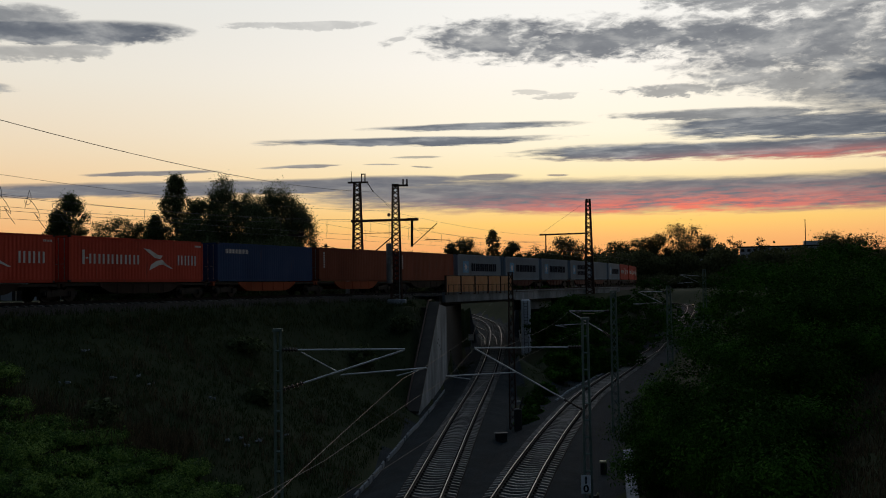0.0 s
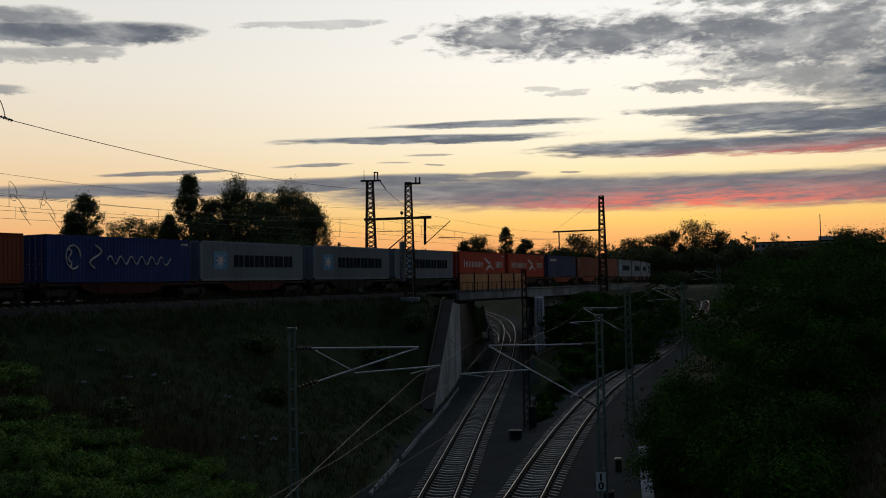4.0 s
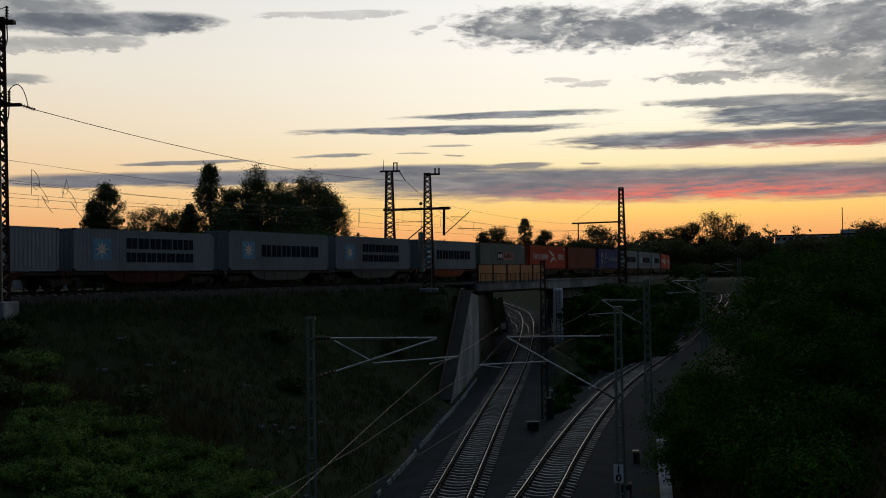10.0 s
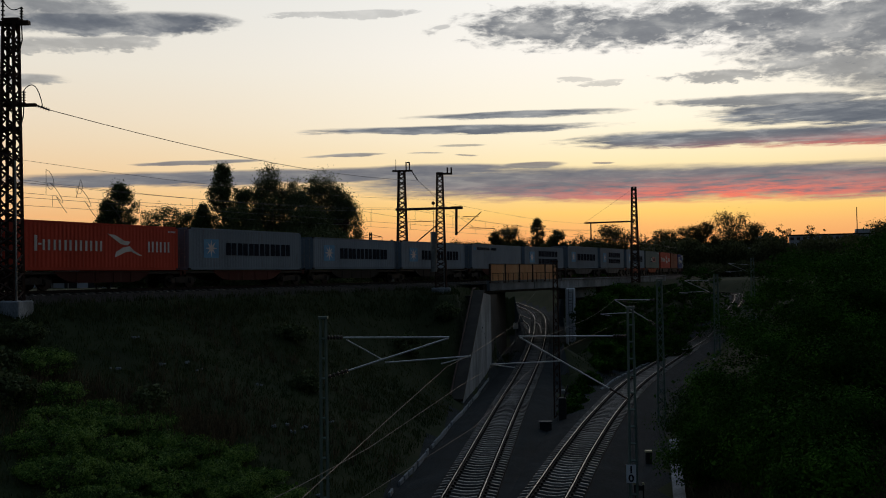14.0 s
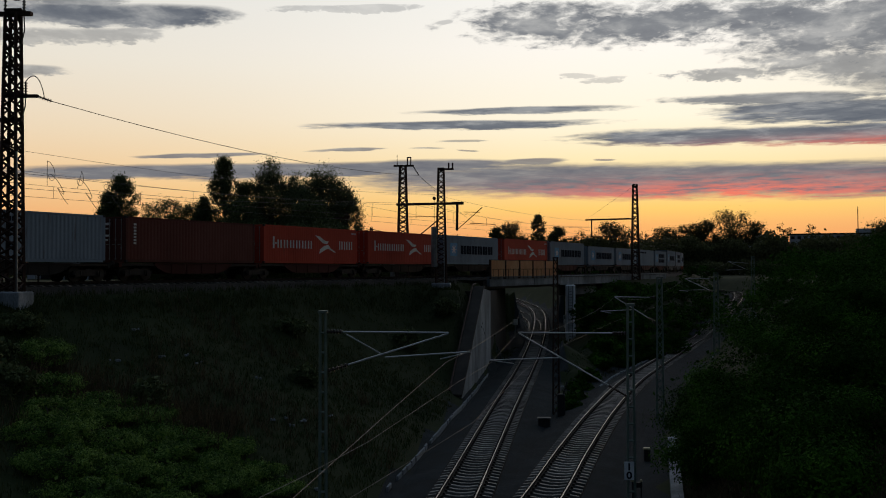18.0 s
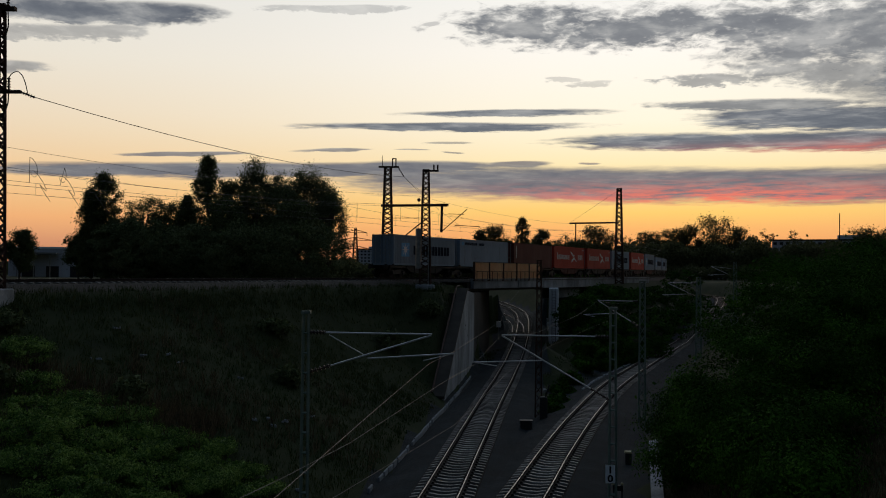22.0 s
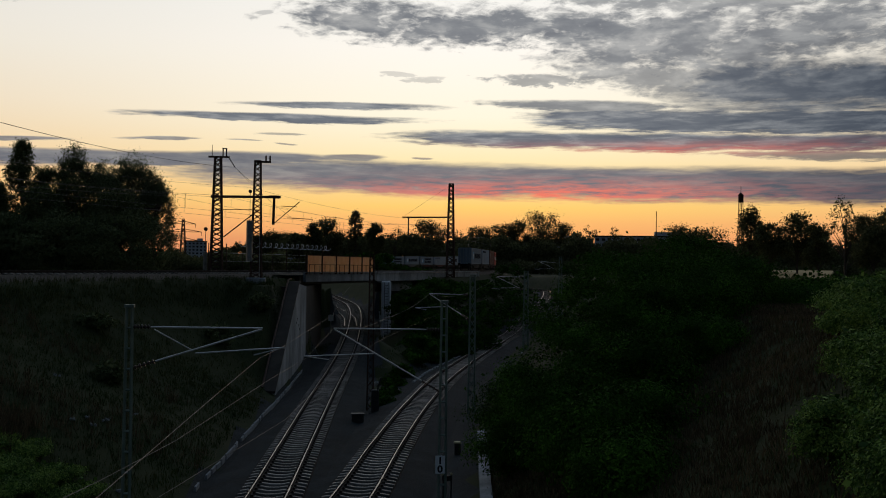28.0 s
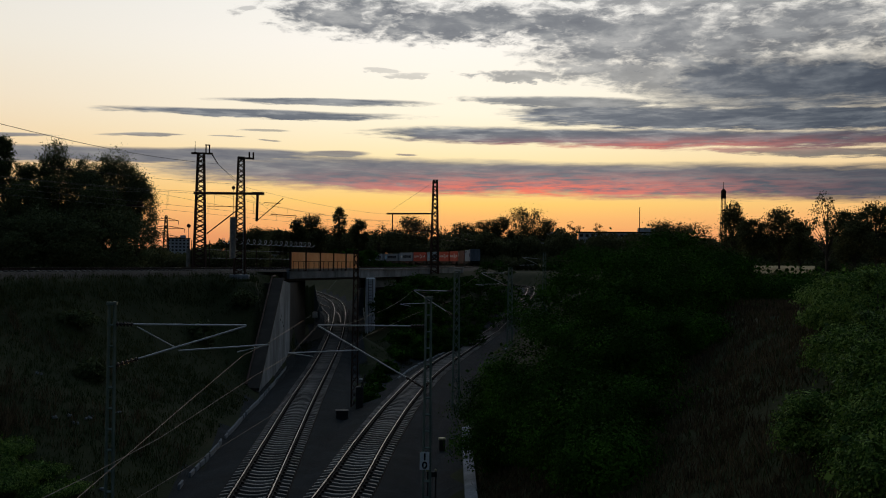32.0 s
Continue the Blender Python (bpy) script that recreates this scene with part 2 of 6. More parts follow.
# ---- materials ----
def material(name, colours, scale=3.0, rough=0.8, metal=0.0, bump=0.15, fine=40.0, spread=0.25, coord="Object", island=0.0, single=0.0, spec=0.4, stretch=(1, 1, 1), translucent=0.0):
    """A surface of two or three colours mixed at a large and a small scale, with fine relief."""
    mat = bpy.data.materials.new(name)
    mat.use_nodes = True
    t = mat.node_tree
    b = t.nodes["Principled BSDF"]
    tc = t.nodes.new("ShaderNodeTexCoord")
    mp = t.nodes.new("ShaderNodeMapping")
    mp.inputs["Scale"].default_value = stretch
    t.links.new(tc.outputs[coord], mp.inputs[0])

    def grain(s, detail):
        n = t.nodes.new("ShaderNodeTexNoise")
        n.inputs["Scale"].default_value, n.inputs["Detail"].default_value = s, detail
        n.inputs["Roughness"].default_value = 0.6
        t.links.new(mp.outputs[0], n.inputs["Vector"])
        return Sock(t, n.outputs["Fac"])

    big, small = grain(scale, 5.0), grain(fine, 3.0)
    fac = big * (1 - spread) + small * spread
    if island or single:
        src = t.nodes.new("ShaderNodeNewGeometry").outputs["Random Per Island"] if island else t.nodes.new("ShaderNodeObjectInfo").outputs["Random"]
        amount = island or single
        fac = fac + (Sock(t, src) - 0.5) * amount
    lo, hi = 0.33, 0.67
    stops = [(lo + (hi - lo) * k / (len(colours) - 1), c) for k, c in enumerate(colours)]
    col = ramp(t, fac, stops)
    t.links.new(col, b.inputs["Base Color"])
    r = small * 0.25 + (rough - 0.125)
    t.links.new(r.op("MINIMUM", 1.0).out, b.inputs["Roughness"])
    b.inputs["Metallic"].default_value = metal
    b.inputs["Specular IOR Level"].default_value = spec
    if bump:
        bp = t.nodes.new("ShaderNodeBump")
        bp.inputs["Strength"].default_value, bp.inputs["Distance"].default_value = bump, 0.05
        t.links.new((small * 0.6 + big * 0.4).out, bp.inputs["Height"])
        t.links.new(bp.outputs[0], b.inputs["Normal"])
    if translucent:
        tr = t.nodes.new("ShaderNodeBsdfTranslucent")
        t.links.new(col, tr.inputs[0])
        mx = t.nodes.new("ShaderNodeMixShader")
        mx.inputs[0].default_value = translucent
        t.links.new(b.outputs[0], mx.inputs[1])
        t.links.new(tr.outputs[0], mx.inputs[2])
        t.links.new(mx.outputs[0], t.nodes["Material Output"].inputs[0])
    return mat


def paint(name, c, wear=(0.10, 0.06, 0.045), rough=0.68):
    """Old container paint: faded patches, streaks of rust that run down."""
    mat = material(name, [tuple(q * 0.72 for q in c), c, tuple(min(1, q * 1.12 + 0.01) for q in c)], 0.55, rough, 0.0, 0.05, 14.0, 0.35, spec=0.15, stretch=(1, 1, 0.45))
    t = mat.node_tree
    b = t.nodes["Principled BSDF"]
    col = b.inputs["Base Color"].links[0].from_socket
    tc = t.nodes.new("ShaderNodeTexCoord")
    info = t.nodes.new("ShaderNodeObjectInfo")
    mp = t.nodes.new("ShaderNodeMapping")
    mp.inputs["Scale"].default_value = (5.0, 5.0, 0.5)
    t.links.new(tc.outputs["Object"], mp.inputs[0])
    n = t.nodes.new("ShaderNodeTexNoise")
    n.noise_dimensions = "4D"
    n.inputs["Detail"].default_value = 6.0
    n.inputs["Scale"].default_value = 1.0
    t.links.new(mp.outputs[0], n.inputs["Vector"])
    t.links.new((Sock(t, info.outputs["Random"]) * 40.0).out, n.inputs["W"])
    rust = Sock(t, n.outputs["Fac"]).smooth(0.60, 0.76) * 0.65
    tone = (Sock(t, info.outputs["Random"]) - 0.5) * 0.35 + 1.0
    hsv = t.nodes.new("ShaderNodeHueSaturation")
    t.links.new(col, hsv.inputs["Color"])
    t.links.new(tone.out, hsv.inputs["Value"])
    t.links.new(blend(t, rust, hsv.outputs[0], wear), b.inputs["Base Color"])
    return mat


M_GRASS = material("meadow_soil_and_grass", [(0.010, 0.013, 0.005), (0.015, 0.025, 0.007), (0.034, 0.034, 0.014)], 0.13, 0.95, 0, 0.9, 7.0, 0.45, spec=0.1)
M_BLADE = material("grass_blades", [(0.009, 0.028, 0.004), (0.022, 0.045, 0.008), (0.065, 0.068, 0.022)], 0.10, 0.8, 0, 0, 2.0, 0.3, island=0.35, spec=0.2, translucent=0.25)
M_DRY = material("dry_grass_blades", [(0.035, 0.026, 0.014), (0.075, 0.055, 0.030), (0.14, 0.105, 0.060)], 0.3, 0.85, 0, 0, 3.0, 0.3, island=0.3, spec=0.2, translucent=0.2)
M_LEAF = material("green_leaves", [(0.005, 0.020, 0.0015), (0.018, 0.058, 0.0045), (0.075, 0.185, 0.018)], 0.5, 0.8, 0, 0, 3.0, 0.3, island=0.14, spec=0.03, translucent=0.12)
# leaf colours of M_LEAF_FAR and M_WOODS are raised to paint in distance haze
M_LEAF_FAR = material("haze_lifted_foliage", [(0.045, 0.066, 0.025), (0.08, 0.105, 0.040), (0.125, 0.145, 0.058)], 0.2, 0.8, 0, 0, 2.0, 0.3, island=0.4, spec=0.12, translucent=0.12)
M_WOODS = material("haze_lifted_woodland_foliage", [(0.05, 0.058, 0.026), (0.085, 0.095, 0.042), (0.13, 0.14, 0.062)], 0.08, 0.85, 0, 0, 1.0, 0.3, island=0.4, spec=0.1, translucent=0.3)
M_LEAF_GREY = material("grey_green_willow_leaves", [(0.05, 0.07, 0.032), (0.09, 0.112, 0.05), (0.135, 0.155, 0.075)], 0.3, 0.75, 0, 0, 2.0, 0.3, island=0.4, spec=0.15, translucent=0.3)
M_BRAMBLE = material("bright_bramble_leaves", [(0.019, 0.054, 0.007), (0.066, 0.145, 0.022), (0.20, 0.31, 0.062)], 0.6, 0.7, 0, 0, 3.0, 0.3, island=0.42, spec=0.12, translucent=0.2)
M_OLD_BALLAST = material("old_brown_ballast", [(0.018, 0.016, 0.014), (0.034, 0.030, 0.026), (0.06, 0.054, 0.047)], 0.6, 0.95, 0, 1.0, 14.0, 0.6, spec=0.15)
M_BARK = material("bark", [(0.025, 0.02, 0.015), (0.06, 0.048, 0.035), (0.10, 0.085, 0.065)], 2.0, 0.9, 0, 0.5, 18.0, 0.4, stretch=(1, 1, 0.3))
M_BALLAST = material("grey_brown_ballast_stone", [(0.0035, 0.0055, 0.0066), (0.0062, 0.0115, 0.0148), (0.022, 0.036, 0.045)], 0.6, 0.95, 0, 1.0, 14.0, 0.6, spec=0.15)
# oily brown stone, coloured darker still as the shade between sleepers
M_TRACKBED = material("oily_brown_shaded_track_stone", [(0.004, 0.003, 0.0028), (0.009, 0.0068, 0.0056), (0.020, 0.015, 0.012)], 0.5, 0.95, 0, 1.0, 14.0, 0.6, spec=0.1)
M_SLEEPER = material("weathered_concrete_sleeper", [(0.07, 0.067, 0.060), (0.12, 0.115, 0.104), (0.20, 0.192, 0.175)], 2.0, 0.62, 0, 0.3, 30.0, 0.4, single=0.35)
M_RAIL = material("polished_rail_steel", [(0.16, 0.135, 0.115), (0.26, 0.225, 0.20), (0.38, 0.34, 0.31)], 1.2, 0.36, 0.85, 0.05, 20.0, 0.3)
M_RUSTRAIL = material("rusty_rail_side", [(0.006, 0.004, 0.003), (0.012, 0.0075, 0.0055), (0.022, 0.013, 0.009)], 2.5, 0.9, 0.0, 0.2, 30.0, 0.4)
M_CONCRETE = material("stained_grey_concrete", [(0.07, 0.084, 0.095), (0.19, 0.215, 0.235), (0.38, 0.41, 0.44)], 0.45, 0.9, 0, 0.25, 12.0, 0.3, stretch=(1, 1, 0.45))
M_PALECONC = material("pale_streaked_concrete", [(0.58, 0.60, 0.62), (0.76, 0.78, 0.80), (0.84, 0.86, 0.88)], 0.5, 0.9, 0, 0.2, 12.0, 0.3, stretch=(1, 1, 0.35))
# moss tone for the coping; its darkness also stands for shade under the deck
M_DARKCONC = material("mossy_and_shaded_dark_concrete", [(0.012, 0.011, 0.008), (0.024, 0.021, 0.016), (0.045, 0.038, 0.03)], 0.8, 0.95, 0, 0.4, 10.0, 0.4)
M_STEEL = material("galvanised_steel", [(0.16, 0.165, 0.165), (0.27, 0.275, 0.27), (0.38, 0.38, 0.37)], 3.0, 0.5, 0.6, 0.05, 40.0, 0.3)
M_GREEN = material("grey_green_mast_paint", [(0.095, 0.135, 0.115), (0.15, 0.205, 0.175), (0.21, 0.265, 0.23)], 2.0, 0.6, 0.1, 0.1, 30.0, 0.3)
M_RUSTY = material("rusty_brown_lattice_steel", [(0.022, 0.010, 0.007), (0.045, 0.021, 0.014), (0.075, 0.038, 0.025)], 2.0, 0.8, 0.1, 0.15, 25.0, 0.4)
M_TUBE = material("light_aluminium_tube", [(0.50, 0.49, 0.48), (0.64, 0.63, 0.62), (0.74, 0.73, 0.72)], 4.0, 0.42, 0.5, 0.03, 40.0, 0.3)
M_WIRE = material("weathered_copper_wire", [(0.05, 0.046, 0.04), (0.09, 0.082, 0.075), (0.15, 0.138, 0.125)], 3.0, 0.6, 0.3, 0, 20.0, 0.3)
M_CERAMIC = material("brown_porcelain", [(0.02, 0.012, 0.01), (0.035, 0.02, 0.015), (0.05, 0.03, 0.02)], 4.0, 0.3, 0, 0, 20.0, 0.3)
M_WHITE = material("white_enamel", [(0.86, 0.87, 0.88), (0.90, 0.91, 0.92), (0.93, 0.94, 0.95)], 4.0, 0.5, 0, 0.02, 30.0, 0.3)
M_BLACK = material("black_enamel", [(0.012, 0.012, 0.013), (0.02, 0.02, 0.022), (0.03, 0.03, 0.03)], 4.0, 0.6, 0, 0.02, 30.0, 0.3)
M_YELLOW = material("pale_yellow_plastic", [(0.31, 0.28, 0.15), (0.41, 0.37, 0.21), (0.47, 0.43, 0.25)], 3.0, 0.5, 0, 0.02, 30.0, 0.3)
M_SCREEN = material("amber_translucent_panel", [(0.74, 0.46, 0.26), (0.84, 0.57, 0.35), (0.92, 0.70, 0.47)], 0.9, 0.55, 0, 0.03, 9.0, 0.3, translucent=0.75, stretch=(1, 1, 0.4))
M_WAGON = {
    "orange": paint("orange_red_wagon_paint", (0.30, 0.06, 0.02)), "red": paint("dull_red_wagon_paint", (0.06, 0.012, 0.010)),
    "grey": paint("pale_grey_wagon_paint", (0.11, 0.11, 0.11)), "black": paint("sooty_wagon_paint", (0.012, 0.012, 0.012)), "brown": paint("brown_wagon_paint", (0.022, 0.012, 0.009)),
}
M_UNDER = material("oily_bogie_steel", [(0.008, 0.007, 0.007), (0.016, 0.014, 0.013), (0.03, 0.026, 0.022)], 3.0, 0.7, 0.3, 0.1, 25.0, 0.4)
M_BOX = {
    "grey": paint("light_grey_container_paint", (0.175, 0.228, 0.28)), "red": paint("bright_red_container_paint", (0.46, 0.055, 0.03)), "brown": paint("brown_red_container_paint", (0.20, 0.048, 0.024)),
    "dark": paint("maroon_container_paint", (0.10, 0.028, 0.022)), "blue": paint("dark_blue_container_paint", (0.014, 0.05, 0.14)), "royal": paint("royal_blue_container_paint", (0.018, 0.05, 0.21)), "green": paint("grey_green_container_paint", (0.125, 0.16, 0.155)),
}
M_INK = {
    "navy": material("navy_lettering_paint", [(0.008, 0.012, 0.022), (0.014, 0.018, 0.03), (0.03, 0.035, 0.045)], 1.0, 0.9, 0, 0, 20.0, 0.3, spec=0.05), "white": material("white_lettering_paint", [(0.45, 0.44, 0.42), (0.62, 0.61, 0.59), (0.72, 0.71, 0.69)], 1.0, 0.6, 0, 0, 20.0, 0.3),
    "sky": material("light_blue_emblem_paint", [(0.05, 0.22, 0.42), (0.08, 0.28, 0.50), (0.11, 0.34, 0.55)], 1.0, 0.6, 0, 0, 20.0, 0.3), "rose": material("pale_red_emblem_paint", [(0.34, 0.13, 0.11), (0.42, 0.17, 0.14), (0.46, 0.2, 0.17)], 1.0, 0.6, 0, 0, 20.0, 0.3),
}
M_FACADE = material("pale_render_facade", [(0.44, 0.47, 0.53), (0.54, 0.57, 0.63), (0.62, 0.65, 0.70)], 0.1, 0.9, 0, 0.05, 2.0, 0.3)
M_PANE = material("dark_window_glass", [(0.02, 0.025, 0.03), (0.03, 0.035, 0.045), (0.05, 0.055, 0.065)], 0.5, 0.15, 0, 0, 6.0, 0.2)
M_FIELD = material("ripe_corn_field", [(0.20, 0.15, 0.05), (0.28, 0.21, 0.075), (0.33, 0.26, 0.10)], 0.05, 0.9, 0, 0.3, 0.8, 0.4)


# ---- lines of the railway ----
def line_from(points, step=1.0):
    """A smooth line through plan points, sampled about every step metres: array of x, y."""
    p = np.array([points[0], *points, points[-1]], float)
    p[0], p[-1] = 2 * p[1] - p[2], 2 * p[-2] - p[-3]
    out = []
    for i in range(1, len(p) - 2):
        n = max(2, int(np.linalg.norm(p[i + 1] - p[i]) / step))
        u = np.linspace(0, 1, n, endpoint=False)[:, None]
        a, b, c, d = p[i - 1], p[i], p[i + 1], p[i + 2]
        out.append(0.5 * (2 * b + (c - a) * u + (2 * a - 5 * b + 4 * c - d) * u**2 + (3 * b - a - 3 * c + d) * u**3))
    return np.vstack([*out, p[-2][None]])


class Line:
    """A track's centre line: arc length to place, heading and height of the rail's top."""

    def __init__(self, xy, height, start=0.0):
        self.xy = np.asarray(xy, float)
        self.s = start + np.r_[0, np.cumsum(np.linalg.norm(np.diff(self.xy, axis=0), axis=1))]
        self.th = np.unwrap(np.arctan2(np.gradient(self.xy[:, 1]), np.gradient(self.xy[:, 0])))
        self.height = height

    def at(self, s, off=0.0, up=0.0):
        x, y, h = np.interp(s, self.s, self.xy[:, 0]), np.interp(s, self.s, self.xy[:, 1]), np.interp(s, self.s, self.th)
        return Vector((x + off * math.sin(h), y - off * math.cos(h), self.height(s) + up))

    def heading(self, s):
        return float(np.interp(s, self.s, self.th))

    def stations(self, s0, s1, step):
        n = max(2, int(round((s1 - s0) / step)) + 1)
        return [(self.at(s), Vector((math.sin(self.heading(s)), -math.cos(self.heading(s)), 0)), Vector((0, 0, 1))) for s in np.linspace(s0, s1, n)]


def main_curve():
    """The upper line: nearly straight past the camera, then a long bend to the left."""
    nodes, bend = (-80, 0, 60, 120, 180, 240, 320, 380), (0.00052, -0.00023, 0.00191, 0.00228, 0.0046, 0.0043, 0.003, 0.0)
    g = np.arange(-340.0, 720.0, 0.5)
    k = np.interp(g, nodes, [bend[0], bend[0], *bend[1:-1]][:8])
    k[g > 380] = 0.0
    z = 680
    th = np.cumsum(k) * 0.5
    th += 1.0865 - th[z]
    x, y = np.cumsum(np.cos(th)) * 0.5, np.cumsum(np.sin(th)) * 0.5
    return np.c_[x - x[z] - 39.997, y - y[z] + 29.468]


MAIN = Line(main_curve(), lambda s: 8.21 + 0.0029 * min(max(s, -60.0), 320.0), -340.0)
LOW_1 = Line(line_from([(-7.5, 5), (-3.7, 18), (-2.3, 28), (-1.36, 37.2), (-0.3, 49.2), (1.0, 64), (2.6, 81), (5.1, 106), (6.8, 128), (7.6, 145), (7.2, 157), (5.0, 172), (1.5, 190), (-5, 212)]),
             lambda s: float(np.interp(s, (78, 90, 105, 124, 141, 156, 175, 210), (0.0, 0.3, 1.0, 1.85, 2.6, 3.3, 4.1, 5.0))))
LOW_2 = Line(line_from([(-6.0, 5), (-1.9, 21), (1.85, 37.1), (4.37, 49.3), (7.54, 63.4), (12.0, 80.6), (19.6, 104.6), (28.6, 131.7), (38.5, 160), (48.5, 190), (53.0, 210), (53.5, 235), (50, 262)]),
             lambda s: 0.0 if s < 130 else min(4.4, (s - 130) * 0.055))


# ---- ground ----
def dist_to(xy, line, lo=None, hi=None):
    """Distance, arc length and side (+ right) of plan points from a line."""
    keep = np.ones(len(line.s), bool)
    if lo is not None:
        keep &= (line.s >= lo) & (line.s <= hi)
    p, s, th = line.xy[keep][::2], line.s[keep][::2], line.th[keep][::2]
    d, at, side = np.empty(len(xy)), np.empty(len(xy)), np.empty(len(xy))
    for a in range(0, len(xy), 4000):
        q = xy[a:a + 4000]
        j = ((p * p).sum(1)[None] - 2.0 * (q @ p.T)).argmin(1)
        d[a:a + 4000], at[a:a + 4000] = np.linalg.norm(q - p[j], axis=1), s[j]
        side[a:a + 4000] = (q[:, 0] - p[j, 0]) * np.sin(th[j]) - (q[:, 1] - p[j, 1]) * np.cos(th[j])
    return d, at, side


PLAIN = 7.1


def ground_height(xy):
    xy = np.atleast_2d(np.asarray(xy, float))
    dm, sm, side = dist_to(xy, MAIN)
    d1, s1, side1 = dist_to(xy, LOW_1)
    d2, s2, side2 = dist_to(xy, LOW_2)
    low2 = np.where(s2 < 130, 0.0, np.minimum(4.4, (s2 - 130) * 0.055))
    low1 = np.interp(s1, (78, 90, 105, 124, 141, 156, 175, 210), (0.0, 0.3, 1.0, 1.85, 2.6, 3.3, 4.1, 5.0))
    crest = 8.21 + 0.0029 * np.clip(sm, -60, 320) - 0.72
    between = (side1 > 0) & (side2 < 0) & (s1 > 1) & (s2 > 1) & (xy[:, 1] < 84)
    low = np.minimum(np.maximum(d1 - 3.2, 0), np.maximum(d2 - 3.9, 0))
    low = np.where(between, 0, low)
    floor_z = np.where(d1 < d2, low1, low2) - 0.62
    bank = np.maximum(dm - 3.9, 0)
    left = (side > 0) & (side1 < 0) & (xy[:, 1] < 100)
    # long grass slope from the upper line down to the lower one
    f = low / (low + bank + 1e-6)
    slope = floor_z + (crest - floor_z) * f**1.08
    # filled up behind the wing wall
    behind = np.clip((np.interp(xy[:, 1], (70.3, 93, 108), (-1.95, 0.27, 2.0)) - np.interp(xy[:, 1], (80, 90), (0.6, 1.9)) - xy[:, 0]) / 0.8, 0, 1)
    fill = np.interp(xy[:, 1], (66, 70.3, 86.0), (-0.6, -0.1, 7.2))
    slope = np.where(behind > 0, np.maximum(slope, slope + (np.minimum(fill, crest) - slope) * behind), slope)
    # elsewhere: a cutting in the plain, and the bank of the upper line
    cut = np.minimum(floor_z + low * 0.62, PLAIN)
    up = crest - bank * 0.62
    up = np.where((sm > 78) & (sm < 104) & (side > 0), up - 14 * np.clip(np.minimum(sm - 78, 104 - sm) / 2.5, 0, 1), up)
    z = np.where(left, slope, np.maximum(np.where(low > 0, np.minimum(np.maximum(cut, up), np.maximum(PLAIN, up)), floor_z), np.where((low > 0.5), np.minimum(up, cut + 30), -9)))
    under = (sm > 79) & (sm < 119) & (dm < 6.5)
    z = np.where(under, np.minimum(np.maximum(floor_z + np.maximum(low - 1.0, 0) * 0.3, floor_z), 2.0), z)
    rough = np.array([noise.noise((x * 0.13, y * 0.13, 0.3)) * 0.35 + noise.noise((x * 0.6, y * 0.6, 2.0)) * 0.10 for x, y in xy])
    calm = np.clip(low / 4, 0, 1) * np.clip((dm - 4.2) / 4, 0, 1)
    return z + rough * calm


def spaced(lo, hi, near, far, mid=(0.0, 0.0)):
    """Steps that widen away from the middle stretch."""
    out, x = [], mid[0]
    a = []
    step = near
    while x > lo:
        step = min(far, step * 1.12)
        x -= step
        a.append(max(x, lo))
    out = a[::-1] + list(np.arange(mid[0], mid[1], near))
    x, step = mid[1], near
    while x < hi:
        out.append(x)
        step = min(far, step * 1.12)
        x += step
    return np.array(out + [hi])


gx, gy = spaced(-4500, 4500, 0.9, 420, (-46, 62)), spaced(-1500, 4800, 0.9, 420, (4, 135))
GX, GY = np.meshgrid(gx, gy)
flat_xy = np.c_[GX.ravel(), GY.ravel()]
flat_z = ground_height(flat_xy)
far_off = np.maximum(np.abs(flat_xy[:, 0]), np.abs(flat_xy[:, 1] - 100))
flat_z = np.where(far_off > 700, PLAIN - 1.0, flat_z)


def height_on(xy):
    """Height of the built ground under plan points."""
    grid = flat_z.reshape(GX.shape)
    i, j = np.clip(np.searchsorted(gx, xy[:, 0]) - 1, 0, len(gx) - 2), np.clip(np.searchsorted(gy, xy[:, 1]) - 1, 0, len(gy) - 2)
    u, v = (xy[:, 0] - gx[i]) / (gx[i + 1] - gx[i] + 1e-9), (xy[:, 1] - gy[j]) / (gy[j + 1] - gy[j] + 1e-9)
    return (grid[j, i] * (1 - u) + grid[j, i + 1] * u) * (1 - v) + (grid[j + 1, i] * (1 - u) + grid[j + 1, i + 1] * u) * v


ids = np.arange(GX.size).reshape(GX.shape)
faces = np.stack([ids[:-1, :-1], ids[:-1, 1:], ids[1:, 1:], ids[1:, :-1]], -1).reshape(-1, 4)
me = bpy.data.meshes.new("ground")
me.from_pydata(np.c_[flat_xy, flat_z].tolist(), [], faces.tolist())
me.polygons.foreach_set("use_smooth", [True] * len(me.polygons))
me.materials.append(M_GRASS)
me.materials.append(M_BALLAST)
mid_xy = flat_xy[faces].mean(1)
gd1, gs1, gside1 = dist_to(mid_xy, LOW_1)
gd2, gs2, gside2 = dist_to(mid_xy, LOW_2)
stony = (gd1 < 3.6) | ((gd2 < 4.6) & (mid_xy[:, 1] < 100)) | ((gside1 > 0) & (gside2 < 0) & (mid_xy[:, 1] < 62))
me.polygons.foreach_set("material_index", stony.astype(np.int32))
ground = tagged(new("ground", me), "dark rough meadow and railway cutting with grassy slopes", kind="structure")

# ---- tracks ----
RAIL_PROFILE = [(-0.065, -0.172), (0.065, -0.172), (0.065, -0.155), (0.012, -0.135), (0.012, -0.045), (0.034, -0.035), (0.034, -0.006), (0.026, -0.0012), (-0.026, -0.0012), (-0.034, -0.006), (-0.034, -0.035), (-0.012, -0.045), (-0.012, -0.135), (-0.065, -0.155)]
